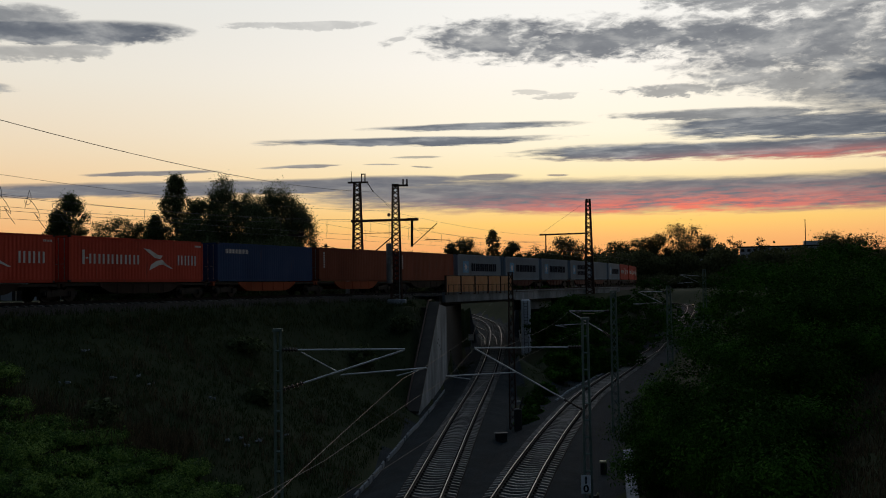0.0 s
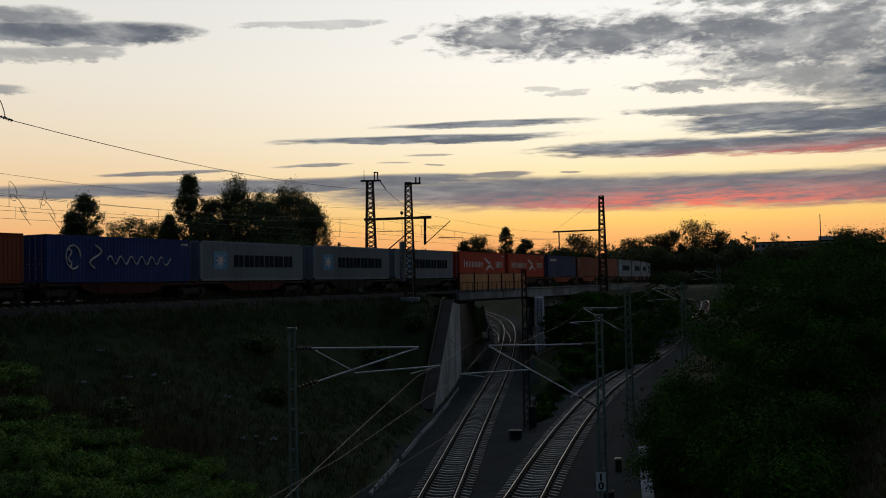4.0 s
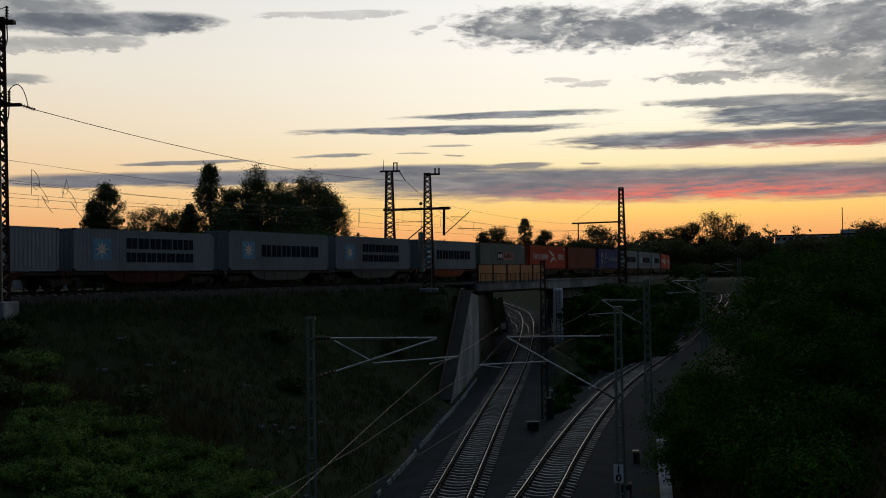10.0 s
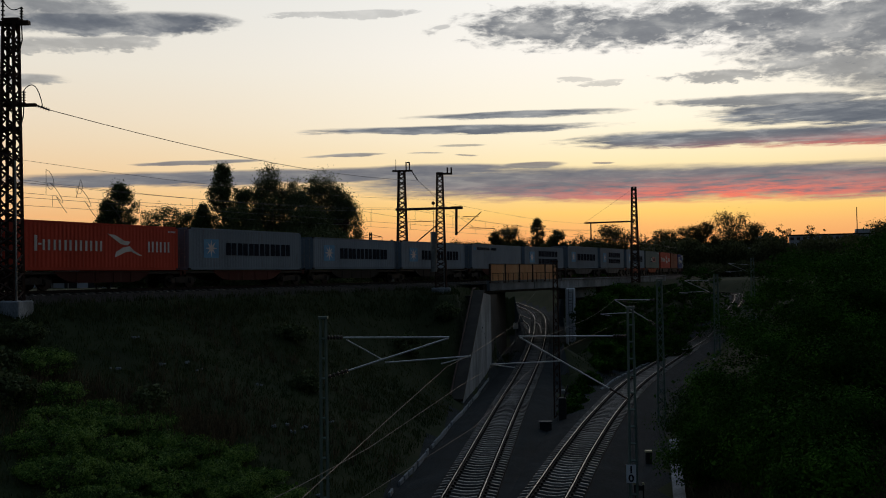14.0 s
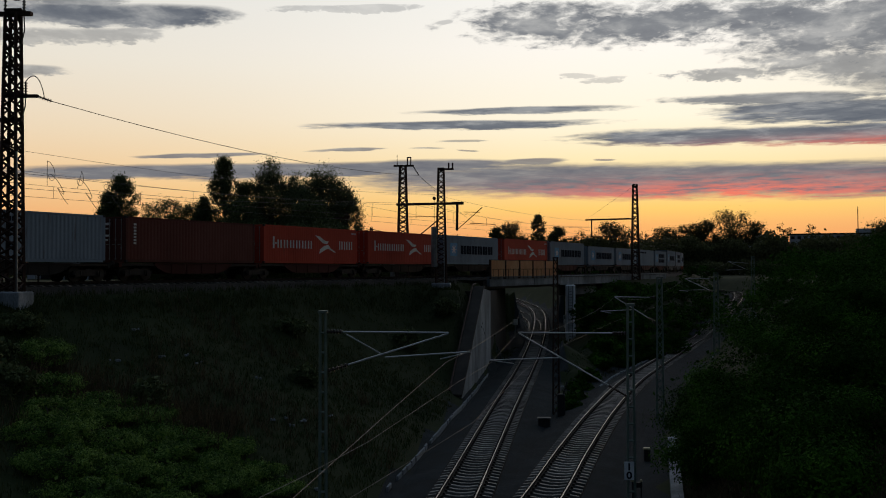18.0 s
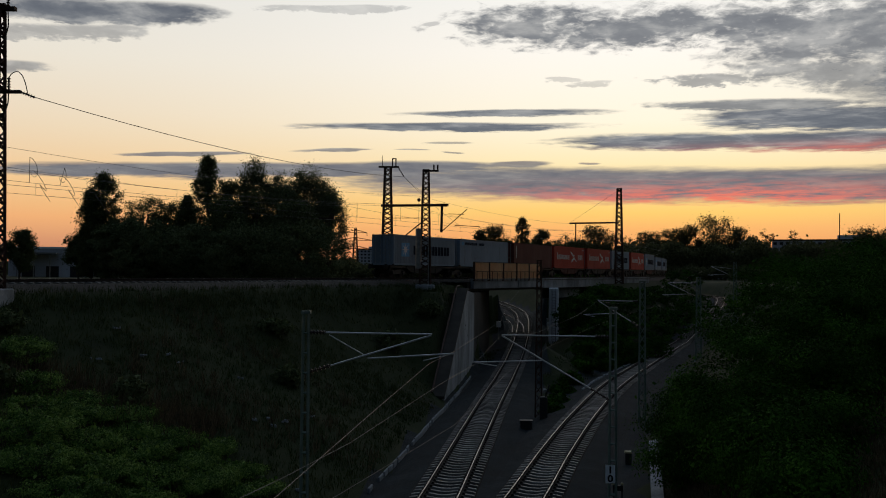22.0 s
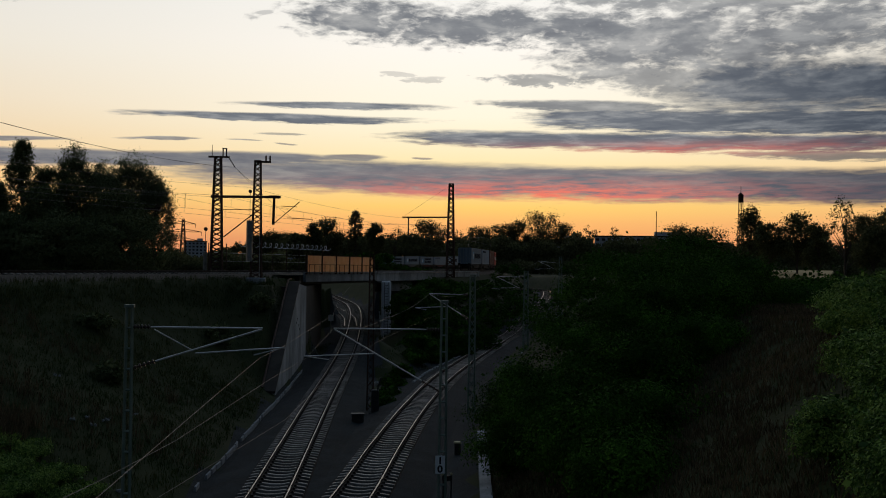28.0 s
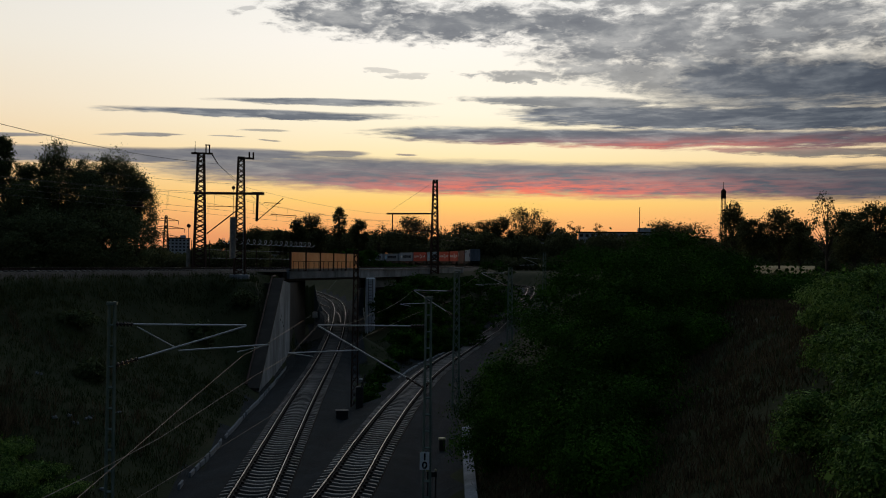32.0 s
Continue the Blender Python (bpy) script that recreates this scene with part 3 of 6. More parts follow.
# concrete sleeper, thinner in the middle, with sloped flanks
sleeper_shape = Shape()
sleeper_ribs = ((-1.3, -0.05), (-1.0, 0.0), (-0.52, 0.0), (-0.2, -0.05), (0.2, -0.05), (0.52, 0.0), (1.0, 0.0), (1.3, -0.05))
sleeper_shape.v = [(x, y, z) for x, top in sleeper_ribs for y, z in ((-0.13, -0.21), (-0.095, top - 0.012), (-0.08, top), (0.08, top), (0.095, top - 0.012), (0.13, -0.21))]
sleeper_shape.f = [(i * 6 + k, i * 6 + (k + 1) % 6, i * 6 + 6 + (k + 1) % 6, i * 6 + 6 + k) for i in range(7) for k in range(6)] + [tuple(range(5, -1, -1)), tuple(range(42, 48))]
sleeper_shape = sleeper_shape.mesh("sleeper")
sleeper_shape.materials.append(M_SLEEPER)
clip_shape = Shape()
for sx in (-0.7175 - 0.034, 0.7175 + 0.034):
    clip_shape.box((sx, 0, 0.006), (0.36, 0.20, 0.02))
    for k in (-1, 1):
        clip_shape.box((sx + k * 0.11, 0, 0.04), (0.09, 0.12, 0.05))
clip_shape = clip_shape.mesh("rail_clip")
clip_shape.materials.append(M_RUSTRAIL)


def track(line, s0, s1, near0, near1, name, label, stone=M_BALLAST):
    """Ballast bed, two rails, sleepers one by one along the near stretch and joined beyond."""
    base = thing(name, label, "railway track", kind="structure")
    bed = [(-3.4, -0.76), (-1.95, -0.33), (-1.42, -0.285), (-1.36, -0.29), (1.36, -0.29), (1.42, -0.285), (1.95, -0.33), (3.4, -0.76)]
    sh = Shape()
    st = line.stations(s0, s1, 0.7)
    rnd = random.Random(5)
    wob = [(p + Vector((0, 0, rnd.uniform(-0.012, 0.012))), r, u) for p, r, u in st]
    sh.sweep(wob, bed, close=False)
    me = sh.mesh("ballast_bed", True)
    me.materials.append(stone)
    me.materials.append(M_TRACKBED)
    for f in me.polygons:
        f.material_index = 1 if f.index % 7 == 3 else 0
    part("ballast_bed", me, stone, base, "bed of crushed stone, oily and darkened as shade between the rails")
    for off in (-0.7515, 0.7515):
        rail = Shape().sweep([(p + r * off, r, u) for p, r, u in line.stations(s0, s1, 1.5)], RAIL_PROFILE)
        me = rail.mesh("rail")
        me.materials.append(M_RUSTRAIL)
        me.materials.append(M_RAIL)
        for f in me.polygons:
            if f.index % 14 == 7 and f.normal.z > 0.2:
                f.material_index = 1
        part("rail", me, M_RAIL, base, "worn steel rail with a bright running face")
    rest = Shape()
    s = s0
    while s < s1:
        p, h = line.at(s, 0, -0.178), line.heading(s)
        m = Matrix.Translation(p) @ Matrix.Rotation(h - math.pi / 2 + rnd.uniform(-0.008, 0.008), 4, "Z")
        if near0 <= s <= near1:
            ob = part("sleeper", sleeper_shape, M_SLEEPER, base)
            ob.matrix_basis = m
            part("rail_clip", clip_shape, M_RUSTRAIL, ob)
        else:
            rest.box((0, 0, -0.11), (2.6, 0.19, 0.20), m)
        s += 0.6
    if rest.v:
        tagged(part("distant_sleepers", rest, M_SLEEPER, base), kind="stuff")
    return base


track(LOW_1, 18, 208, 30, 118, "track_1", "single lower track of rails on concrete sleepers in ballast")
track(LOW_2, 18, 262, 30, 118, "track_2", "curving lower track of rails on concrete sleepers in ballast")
LOW_3 = Line(line_from([(5.9, 122), (6.2, 136), (4.6, 150), (0.8, 166), (-4.5, 184), (-12, 204)]), lambda s: float(np.interp(s, (0, 20, 35, 50, 70, 95), (1.55, 2.25, 2.85, 3.5, 4.2, 5.0))))
track(LOW_3, 0, 84, 500, 500, "track_4", "branch track that leaves the lower line beyond the bridge")
track(MAIN, -60, 380, 20, 92, "track_3", "main line on the embankment carrying the goods train", M_OLD_BALLAST)

# ---- railway bridge ----
bridge = thing("bridge", "concrete railway bridge with steel girder over the lower track", "bridge", kind="structure")


def along(s0, s1, lo_off, hi_off, lo_z, hi_z, step=3.0):
    """A bar of rectangular section along the upper line; heights from the rail's top."""
    return Shape().sweep(MAIN.stations(s0, s1, step), [(lo_off, lo_z), (hi_off, lo_z), (hi_off, hi_z), (lo_off, hi_z)])


# shade of the underside is put into the slab's dark colour
part("deck_slab", along(78.5, 119, -4.3, 4.0, -1.36, -0.5), M_DARKCONC, bridge, "dark deck slab with underside shade in its colour")
part("edge_girder", along(79.2, 97.8, 4.003, 4.25, -1.12, -0.22), M_CONCRETE, bridge, "grey edge girder over the track")
part("edge_girder", along(97.85, 150, 4.003, 4.25, -1.25, -0.30), M_CONCRETE, bridge, "grey edge beam")
part("edge_girder", along(79.2, 97.8, -4.55, -4.303, -1.3, -0.22), M_CONCRETE, bridge)
for k in range(2):
    s = 79.25 + k * 11.1
    part("girder_stiffener", along(s, s + 0.12, 4.253, 4.33, -1.10, -0.3, 0.2), M_CONCRETE, bridge)
part("ballast_trough", along(76, 150, -3.9, 3.9, -0.497, -0.42), M_BALLAST, bridge)
part("capping_beam", along(79.2, 150, 3.95, 4.40, -0.215, -0.10), M_CONCRETE, bridge, "pale concrete capping")
# pier with a ladder
p_face = Vector((9.75, 115.0, 0.0))
pier_m = Matrix.Translation((p_face.x, p_face.y, 0)) @ Matrix.Rotation(-0.075, 4, "Z")
pier_top = MAIN.height(98) - 1.26
ob = part("pier", Shape().bevelled((0.0, 4.1, pier_top / 2 - 0.5), (1.15, 8.2, pier_top + 1.0), 0.10), M_PALECONC, bridge, "pale concrete pier with streaks of water")
ob.matrix_basis = pier_m
ladder = thing("ladder", "steel rung ladder fixed to the bridge pier", "ladder", pier_m)
for sx in (-0.22, 0.22):
    part("rail_post", Shape().tube([(sx, -0.16, 0.2), (sx, -0.16, pier_top - 0.1)], 0.03, 6), M_RUSTY, ladder)
for k in range(20):
    part("rung", Shape().tube([(-0.22, -0.16, 0.5 + 0.33 * k), (0.22, -0.16, 0.5 + 0.33 * k)], 0.02, 5), M_RUSTY, ladder)
# wing wall along the lower track that runs on under the deck
w0, w1, w2 = Vector((-1.95, 70.3, 0)), Vector((0.27, 93.0, 0)), Vector((2.0, 112.0, 0))
wing_top = 7.36
back = Vector((-0.85, 0.1, 0))


def wall_at(y, z):
    q = w0.lerp(w1, (y - 70.3) / 22.7)
    return Vector((q.x - 0.03 * max(z, 0) / 7, y, z))


part("wing_wall", Shape().prism([wall_at(70.3, -0.9), wall_at(93, -0.9), wall_at(93, wing_top - 0.4), wall_at(86, wing_top), wall_at(70.3, -0.15)], back), M_CONCRETE, bridge, "sloping grey concrete wing wall with graffiti and stains")
cop = Shape()
up, wide = Vector((0, 0, 0.18)), back * 1.2 + Vector((0.10, 0, 0))
for a, b in ((wall_at(70.0, -0.25), wall_at(86, wing_top + 0.01)), (wall_at(86.05, wing_top + 0.01), wall_at(87.2, wing_top + 0.01))):
    a, b = a + Vector((0.06, 0, 0)), b + Vector((0.06, 0, 0))
    cop.add([a, b, b + wide, a + wide, a + up, b + up, b + wide + up, a + wide + up], [(0, 3, 2, 1), (4, 5, 6, 7), (0, 1, 5, 4), (1, 2, 6, 5), (2, 3, 7, 6), (3, 0, 4, 7)])
part("coping", cop, M_DARKCONC, bridge, "dark mossy coping that slopes with the bank")
# the shade below the deck is painted into the abutment's colour
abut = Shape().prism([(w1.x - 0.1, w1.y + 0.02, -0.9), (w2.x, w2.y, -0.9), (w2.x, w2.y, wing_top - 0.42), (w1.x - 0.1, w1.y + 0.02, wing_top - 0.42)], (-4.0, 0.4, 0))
part("abutment", abut, M_DARKCONC, bridge, "abutment wall with the deck's shade in its dark colour")
edge_a, edge_b = wall_at(70.4, 0.15) + Vector((-0.92, 0, 0)), wall_at(86, wing_top + 0.35) + Vector((-0.92, 0, 0))
part("edge_pipe", Shape().tube([edge_a, edge_b, edge_b + Vector((0.2, 4, 0.0))], 0.07, 6), M_RUSTY, bridge, "rusty pipe along the coping")
a0, a1 = w0, w1
for k, (zz, yy, w) in enumerate(((4.3, 85.0, 0.7), (4.0, 84.4, 0.5), (3.7, 86.2, 0.7), (3.3, 86.9, 0.5))):
    q = a0 + (a1 - a0) * ((yy - a0.y) / (a1.y - a0.y))
    part("graffito", Shape().box((q.x + 0.004 - 0.0043 * zz, yy, zz), (0.03, w, 0.16)), M_BLACK, bridge, "dark sprayed mark")
far_ab = MAIN.at(149, 0)
ob = part("far_abutment", Shape().box((0, 0, -2.6), (1.6, 8.6, 4.6)), M_CONCRETE, bridge, "pale far abutment")
ob.matrix_basis = Matrix.Translation(far_ab) @ Matrix.Rotation(MAIN.heading(149), 4, "Z")
ob = part("side_wall", along(101, 114, 2.6, 3.0, -2.6, -1.25), M_CONCRETE, bridge, "pale wall with sprayed marks under the second span")
# screen of five panels on the edge beam
screen = thing("protective_screen", "row of five amber translucent panels in steel posts on the bridge", "screen")
s_ends = np.linspace(79.3, 96.6, 6)
for k in range(6):
    part("post", along(s_ends[k] - 0.09, s_ends[k] + 0.09, 4.26, 4.44, -0.35, 1.62, 0.2), M_RUSTY, screen, "dark steel post")
for k in range(5):
    part("panel", along(s_ends[k] + 0.1, s_ends[k + 1] - 0.1, 4.33, 4.36, -0.12, 1.56, 3.0), M_SCREEN, screen, "weathered amber translucent panel")
    part("panel_frame", along(s_ends[k] + 0.1, s_ends[k + 1] - 0.1, 4.30, 4.39, 1.565, 1.63, 3.0), M_RUSTY, screen)
    part("panel_frame", along(s_ends[k] + 0.1, s_ends[k + 1] - 0.1, 4.30, 4.39, -0.19, -0.125, 3.0), M_RUSTY, screen)
rail = thing("hand_rail", "thin steel hand rail before the bridge panels", "railing")
part("top_bar", along(79.3, 96.9, 4.58, 4.63, 0.62, 0.67), M_RUSTY, rail)
for k in range(16):
    s = 79.4 + k * 1.2
    part("post", along(s, s + 0.05, 4.585, 4.625, -0.35, 0.615, 0.05), M_RUSTY, rail)


# ---- masts and overhead line ----
def lattice_mast(name, label, at, height, w0, w1, mat, bays, group="", base_h=0.0, turn=0.0, depth_ratio=1.0, flat=False, heavy=1.0):
    """A tapered mast of four corner angles with zigzag lacing on each face; base_h: height of its concrete block."""
    base = thing(name, label, "mast", Matrix.Translation(at) @ Matrix.Rotation(turn, 4, "Z"), group)
    if base_h:
        part("concrete_block", Shape().bevelled((0, 0, base_h / 2 - 0.6), (w0 + 0.75, w0 * depth_ratio + 0.75, base_h + 1.2), 0.06), M_CONCRETE, base, "pale concrete foundation block")

    def corner(k, z):
        w = (w0 + (w1 - w0) * (z - base_h) / (height - base_h)) / 2
        return Vector(((-w, w, w, -w)[k], (-w, -w, w, w)[k] * depth_ratio, z))

    leg_r = max(0.03, w0 * 0.055) * heavy
    for k in range(4):
        a, b = corner(k, base_h), corner(k, height)
        part("leg", Shape().tube([a, b], leg_r * 1.25, 4), mat, base)
    for k in range(4):
        if flat and k in (1, 3):
            continue
        sh = Shape()
        for i in range(bays):
            z0, z1 = base_h + (height - base_h) * i / bays, base_h + (height - base_h) * (i + 1) / bays
            a, b = (k, (k + 1) % 4) if i % 2 == 0 else ((k + 1) % 4, k)
            if flat:
                sh.tube([corner(k, z1), corner((k + 1) % 4, z1)], leg_r * 0.9, 4)
            else:
                sh.tube([corner(a, z0), corner(b, z1)], leg_r * 0.8, 4)
                if i % 3 == 0:
                    sh.tube([corner(b, z0), corner(a, z1)], leg_r * 0.6, 4)
        tagged(part("lacing", sh, mat, base), kind="stuff")
    part("cap", Shape().box((0, 0, height + 0.03), (w1 + 0.12, w1 * depth_ratio + 0.12, 0.08)), mat, base)
    return base


def insulator(a, b, parent, r=0.05, n=5):
    """A string of ribs between two points."""
    a, b = Vector(a), Vector(b)
    sh = Shape().tube([a, b], r * 0.45, 6)
    for k in range(n):
        q = a.lerp(b, (k + 0.5) / n)
        d = (b - a).normalized() * 0.02
        sh.tube([q - d, q + d], r, 8)
    return part("insulator", sh, M_CERAMIC, parent, "dark ribbed insulator")


def bracket(parent, m_inv, mast_x_pts, tip, low, reg0, reg1, stay=None):
    """A cantilever: top tube, diagonal strut and registration tube, given in world places."""
    loc = [m_inv @ Vector(p) for p in mast_x_pts]
    tip, low, reg0, reg1 = (m_inv @ Vector(p) for p in (tip, low, reg0, reg1))
    top_in, low_in = loc
    a = top_in.lerp(tip, 0.13)
    insulator(top_in, a, parent, 0.07)
    part("top_tube", Shape().tube([a, tip], 0.025, 8), M_TUBE, parent, "light metal tube")
    b = low_in.lerp(low, 0.17)
    insulator(low_in, b, parent, 0.07)
    part("diagonal_strut", Shape().tube([b, low], 0.027, 8), M_TUBE, parent, "light metal tube")
    part("registration_tube", Shape().tube([reg0, reg1], 0.022, 8), M_TUBE, parent, "thin metal tube")
    if stay:
        part("stay", Shape().tube([m_inv @ Vector(stay[0]), m_inv @ Vector(stay[1])], 0.018, 6), M_TUBE, parent)
    part("steady_arm", Shape().tube([reg1, reg1 + (reg0 - reg1) * 0.35 + Vector((0, 0, -0.16))], 0.016, 6), M_TUBE, parent)


# mast of the lower track on the slope
mL = (-5.0, 29.0, -0.2)
mast = lattice_mast("catenary_mast", "grey-green battened steel mast on the grass slope", mL, 7.78, 0.21, 0.16, M_GREEN, 13, "catenary masts", 0.0, 0.0, 0.7, flat=True)
bracket(mast, mast.matrix_basis.inverted(), [(-4.88, 29, 7.01), (-4.86, 29, 5.82)], (-1.19, 29, 6.98), (-1.21, 29, 6.95), (-3.12, 29, 6.24), (-0.54, 29, 6.41), ((-4.30, 29, 6.94), (-3.17, 29, 6.31)))
# mast between the lower tracks and the bush, with the distance board
m1 = (5.25, 36.0, -0.55)
mast = lattice_mast("catenary_mast", "grey-green battened steel mast beside the curving track", m1, 8.1, 0.27, 0.19, M_GREEN, 13, "catenary masts", 0.0, 0.0, 0.7, flat=True)
bracket(mast, mast.matrix_basis.inverted(), [(5.1, 36, 6.52), (5.1, 36, 4.2)], (1.12, 36, 6.55), (1.14, 36, 6.52), (2.62, 36, 5.62), (0.05, 36, 5.52))
sign = thing("distance_board", "white distance board with dark blue figures on the mast", "sign", Matrix.Translation((5.13, 35.74, 1.505)))
part("plate", Shape().box((0, 0, 0), (0.36, 0.02, 0.67)), M_WHITE, sign, "white enamel plate")
part("plate_rim", Shape().box((0, 0.012, 0), (0.375, 0.015, 0.685)), M_BLACK, sign)
part("bracket", Shape().box((0, 0.06, 0.3), (0.2, 0.09, 0.05)), M_STEEL, sign)
for ch, zz in (("1", 0.03), ("0", -0.28)):
    cu = bpy.data.curves.new("figure", "FONT")
    cu.body, cu.size, cu.extrude, cu.align_x, cu.offset = ch, 0.36, 0.004, "CENTER", 0.010
    tmp = bpy.data.objects.new("figure", cu)
    me = bpy.data.meshes.new_from_object(tmp)
    bpy.data.objects.remove(tmp)
    me.materials.clear()
    me.materials.append(M_INK["navy"])
    ob = part("figure", me, M_INK["navy"], sign, "dark blue figure")
    ob.matrix_basis = Matrix.Translation((0, -0.016, zz)) @ Matrix.Rotation(math.pi / 2, 4, "X") @ Matrix.Scale(1.15, 4, (1, 0, 0))
# masts further along the lower tracks
m2 = (10.9, 62.0, -0.6)
mast = lattice_mast("catenary_mast", "grey-green lattice mast beside the curving track", m2, 9.0, 0.44, 0.30, M_GREEN, 16, "catenary masts", 0.0, 0.0, 0.6)
bracket(mast, mast.matrix_basis.inverted(), [(10.6, 62, 7.15), (10.6, 62, 5.6)], (8.06, 62, 7.2), (8.08, 62, 7.17), (9.2, 62, 6.37), (7.15, 62, 6.28))
m0 = (4.45, 64.0, -0.6)
mast = lattice_mast("catenary_mast", "dark lattice mast between the two lower tracks", m0, 10.3, 0.42, 0.26, M_RUSTY, 20, "catenary masts", 0.0, 0.0, 0.8)
m3 = (24.5, 105.0, -0.6)
mast = lattice_mast("catenary_mast", "grey-green lattice mast by the far curve", m3, 9.2, 0.6, 0.4, M_GREEN, 14, "catenary masts", 0.25, 0.0, 0.6)
bracket(mast, mast.matrix_basis.inverted(), [(24.2, 105, 8.05), (24.2, 105, 6.6)], (21.2, 105, 8.05), (21.25, 105, 8.0), (23.2, 105, 6.85), (20.6, 105, 6.75))
m4 = (40.6, 150.0, 2.0)
mast = lattice_mast("catenary_mast", "grey-green lattice mast by the far curve among shrubs", m4, 9.0, 0.6, 0.4, M_GREEN, 12, "catenary masts", 0.25, 0.0, 0.6)
bracket(mast, mast.matrix_basis.inverted(), [(40.3, 150, 10.0), (40.3, 150, 8.8)], (36.9, 150, 10.3), (37.0, 150, 10.25), (39.0, 150, 9.1), (36.4, 150, 9.0))


# tall masts of the upper line
def place_on(s, off, up=0.0):
    p = MAIN.at(s, off)
    return Vector((p.x, p.y, p.z + up))


tB = Vector((-4.34, 89.3, 7.08))
tall_b = lattice_mast("line_mast", "tall rusty lattice mast on a concrete block beside the main line", tB, 11.35, 0.98, 0.50, M_RUSTY, 22, "line masts", 0.72, 0.0, heavy=1.2)
part("head_arm", Shape().box((0.42, 0, 11.3), (1.5, 0.22, 0.16)), M_RUSTY, tall_b)
for dx in (0.72, 1.08):
    part("head_post", Shape().box((dx, 0, 11.6), (0.14, 0.14, 0.55)), M_RUSTY, tall_b)
part("balance_weight", Shape().tube([(-0.62, -0.35, 2.2), (-0.62, -0.35, 5.9)], 0.30, 10), M_STEEL, tall_b, "grey stack of tension weights")
part("weight_rope", Shape().tube([(-0.62, -0.35, 5.9), (-0.62, -0.35, 8.5)], 0.02, 5), M_WIRE, tall_b)
part("pulley_wheel", Shape().tube([(-0.62, -0.40, 8.55), (-0.62, -0.30, 8.55)], 0.16, 14), M_RUSTY, tall_b, "round pulley wheel")
part("ladder_strip", Shape().box((0.30, -0.52, 3.2), (0.06, 0.04, 5.6)), M_STEEL, tall_b)

tA = Vector((-9.2, 104.0, 7.3))
tall_a = lattice_mast("line_mast", "tall rusty lattice mast with a cross beam behind the main line", tA, 13.0, 1.25, 0.62, M_RUSTY, 24, "line masts", 0.4, 0.0, heavy=1.2)
part("head_arm", Shape().box((0.1, 0, 13.05), (2.2, 0.26, 0.18)), M_RUSTY, tall_a)
part("head_spike", Shape().tube([(-0.62, 0, 13.1), (-0.62, 0, 14.3)], 0.045, 5, 0.02), M_RUSTY, tall_a)
for dx in (0.5, 0.86):
    part("head_post", Shape().box((dx, 0, 13.55), (0.12, 0.12, 0.85)), M_RUSTY, tall_a)
part("head_post", Shape().box((0.68, 0, 13.95), (0.5, 0.14, 0.1)), M_RUSTY, tall_a)
insulator((1.15, 0, 12.95), (1.75, 0, 12.0), tall_a, 0.1, 5)
part("cross_beam", Shape().tube([(-0.7, 0, 8.85), (6.6, 0, 8.95)], 0.14, 8), M_RUSTY, tall_a, "round cross beam")
part("drop_post", Shape().tube([(5.9, 0, 8.8), (5.85, 0, 6.0)], 0.14, 8), M_RUSTY, tall_a)
part("drop_head", Shape().box((5.9, 0, 8.95), (1.1, 0.4, 0.3)), M_RUSTY, tall_a)
part("diagonal_strut", Shape().tube([(5.9, 0, 6.1), (8.6, 0, 8.5)], 0.05, 6), M_RUSTY, tall_a)
part("registration_tube", Shape().tube([(6.6, 0, 8.0), (8.3, 0, 7.95)], 0.035, 6), M_RUSTY, tall_a)
part("registration_tube", Shape().tube([(7.3, 0, 6.75), (10.0, 0, 6.65)], 0.04, 6), M_RUSTY, tall_a)
part("diagonal_strut", Shape().tube([(0.7, 0, 4.6), (4.0, 0, 7.3)], 0.07, 6), M_RUSTY, tall_a)
part("stay", Shape().tube([(0.6, 0, 7.5), (4.2, 0, 7.55)], 0.035, 6), M_RUSTY, tall_a)
part("balance_weight", Shape().tube([(-1.15, 0, 1.0), (-1.15, 0, 3.0)], 0.22, 8), M_STEEL, tall_a)
part("weight_rope", Shape().tube([(-1.15, 0, 3.0), (-1.15, 0, 5.2)], 0.03, 5), M_WIRE, tall_a)
part("pulley_wheel", Shape().tube([(-1.15, -0.1, 5.4), (-1.15, 0.1, 5.4)], 0.2, 12), M_RUSTY, tall_a)

tC = Vector((21.38, 141.0, 7.6))
tall_c = lattice_mast("line_mast", "tall dark lattice mast with a long arm by the main line", tC, 13.85, 1.15, 0.55, M_RUSTY, 22, "line masts", 0.0, 0.0, heavy=1.25)
part("arm", Shape().tube([(0, 0, 8.9), (-7.2, 0, 8.75)], 0.13, 6), M_RUSTY, tall_c)
part("arm_post", Shape().tube([(-6.3, 0, 8.8), (-6.3, 0, 6.2)], 0.10, 6), M_RUSTY, tall_c)
part("arm_stay", Shape().tube([(-0.2, 0, 13.6), (-4.4, 0, 10.7), (-7.0, 0, 8.9)], 0.013, 5), M_WIRE, tall_c)
part("arm", Shape().tube([(0, 0, 6.4), (-6.6, 0, 6.3)], 0.05, 6), M_RUSTY, tall_c)

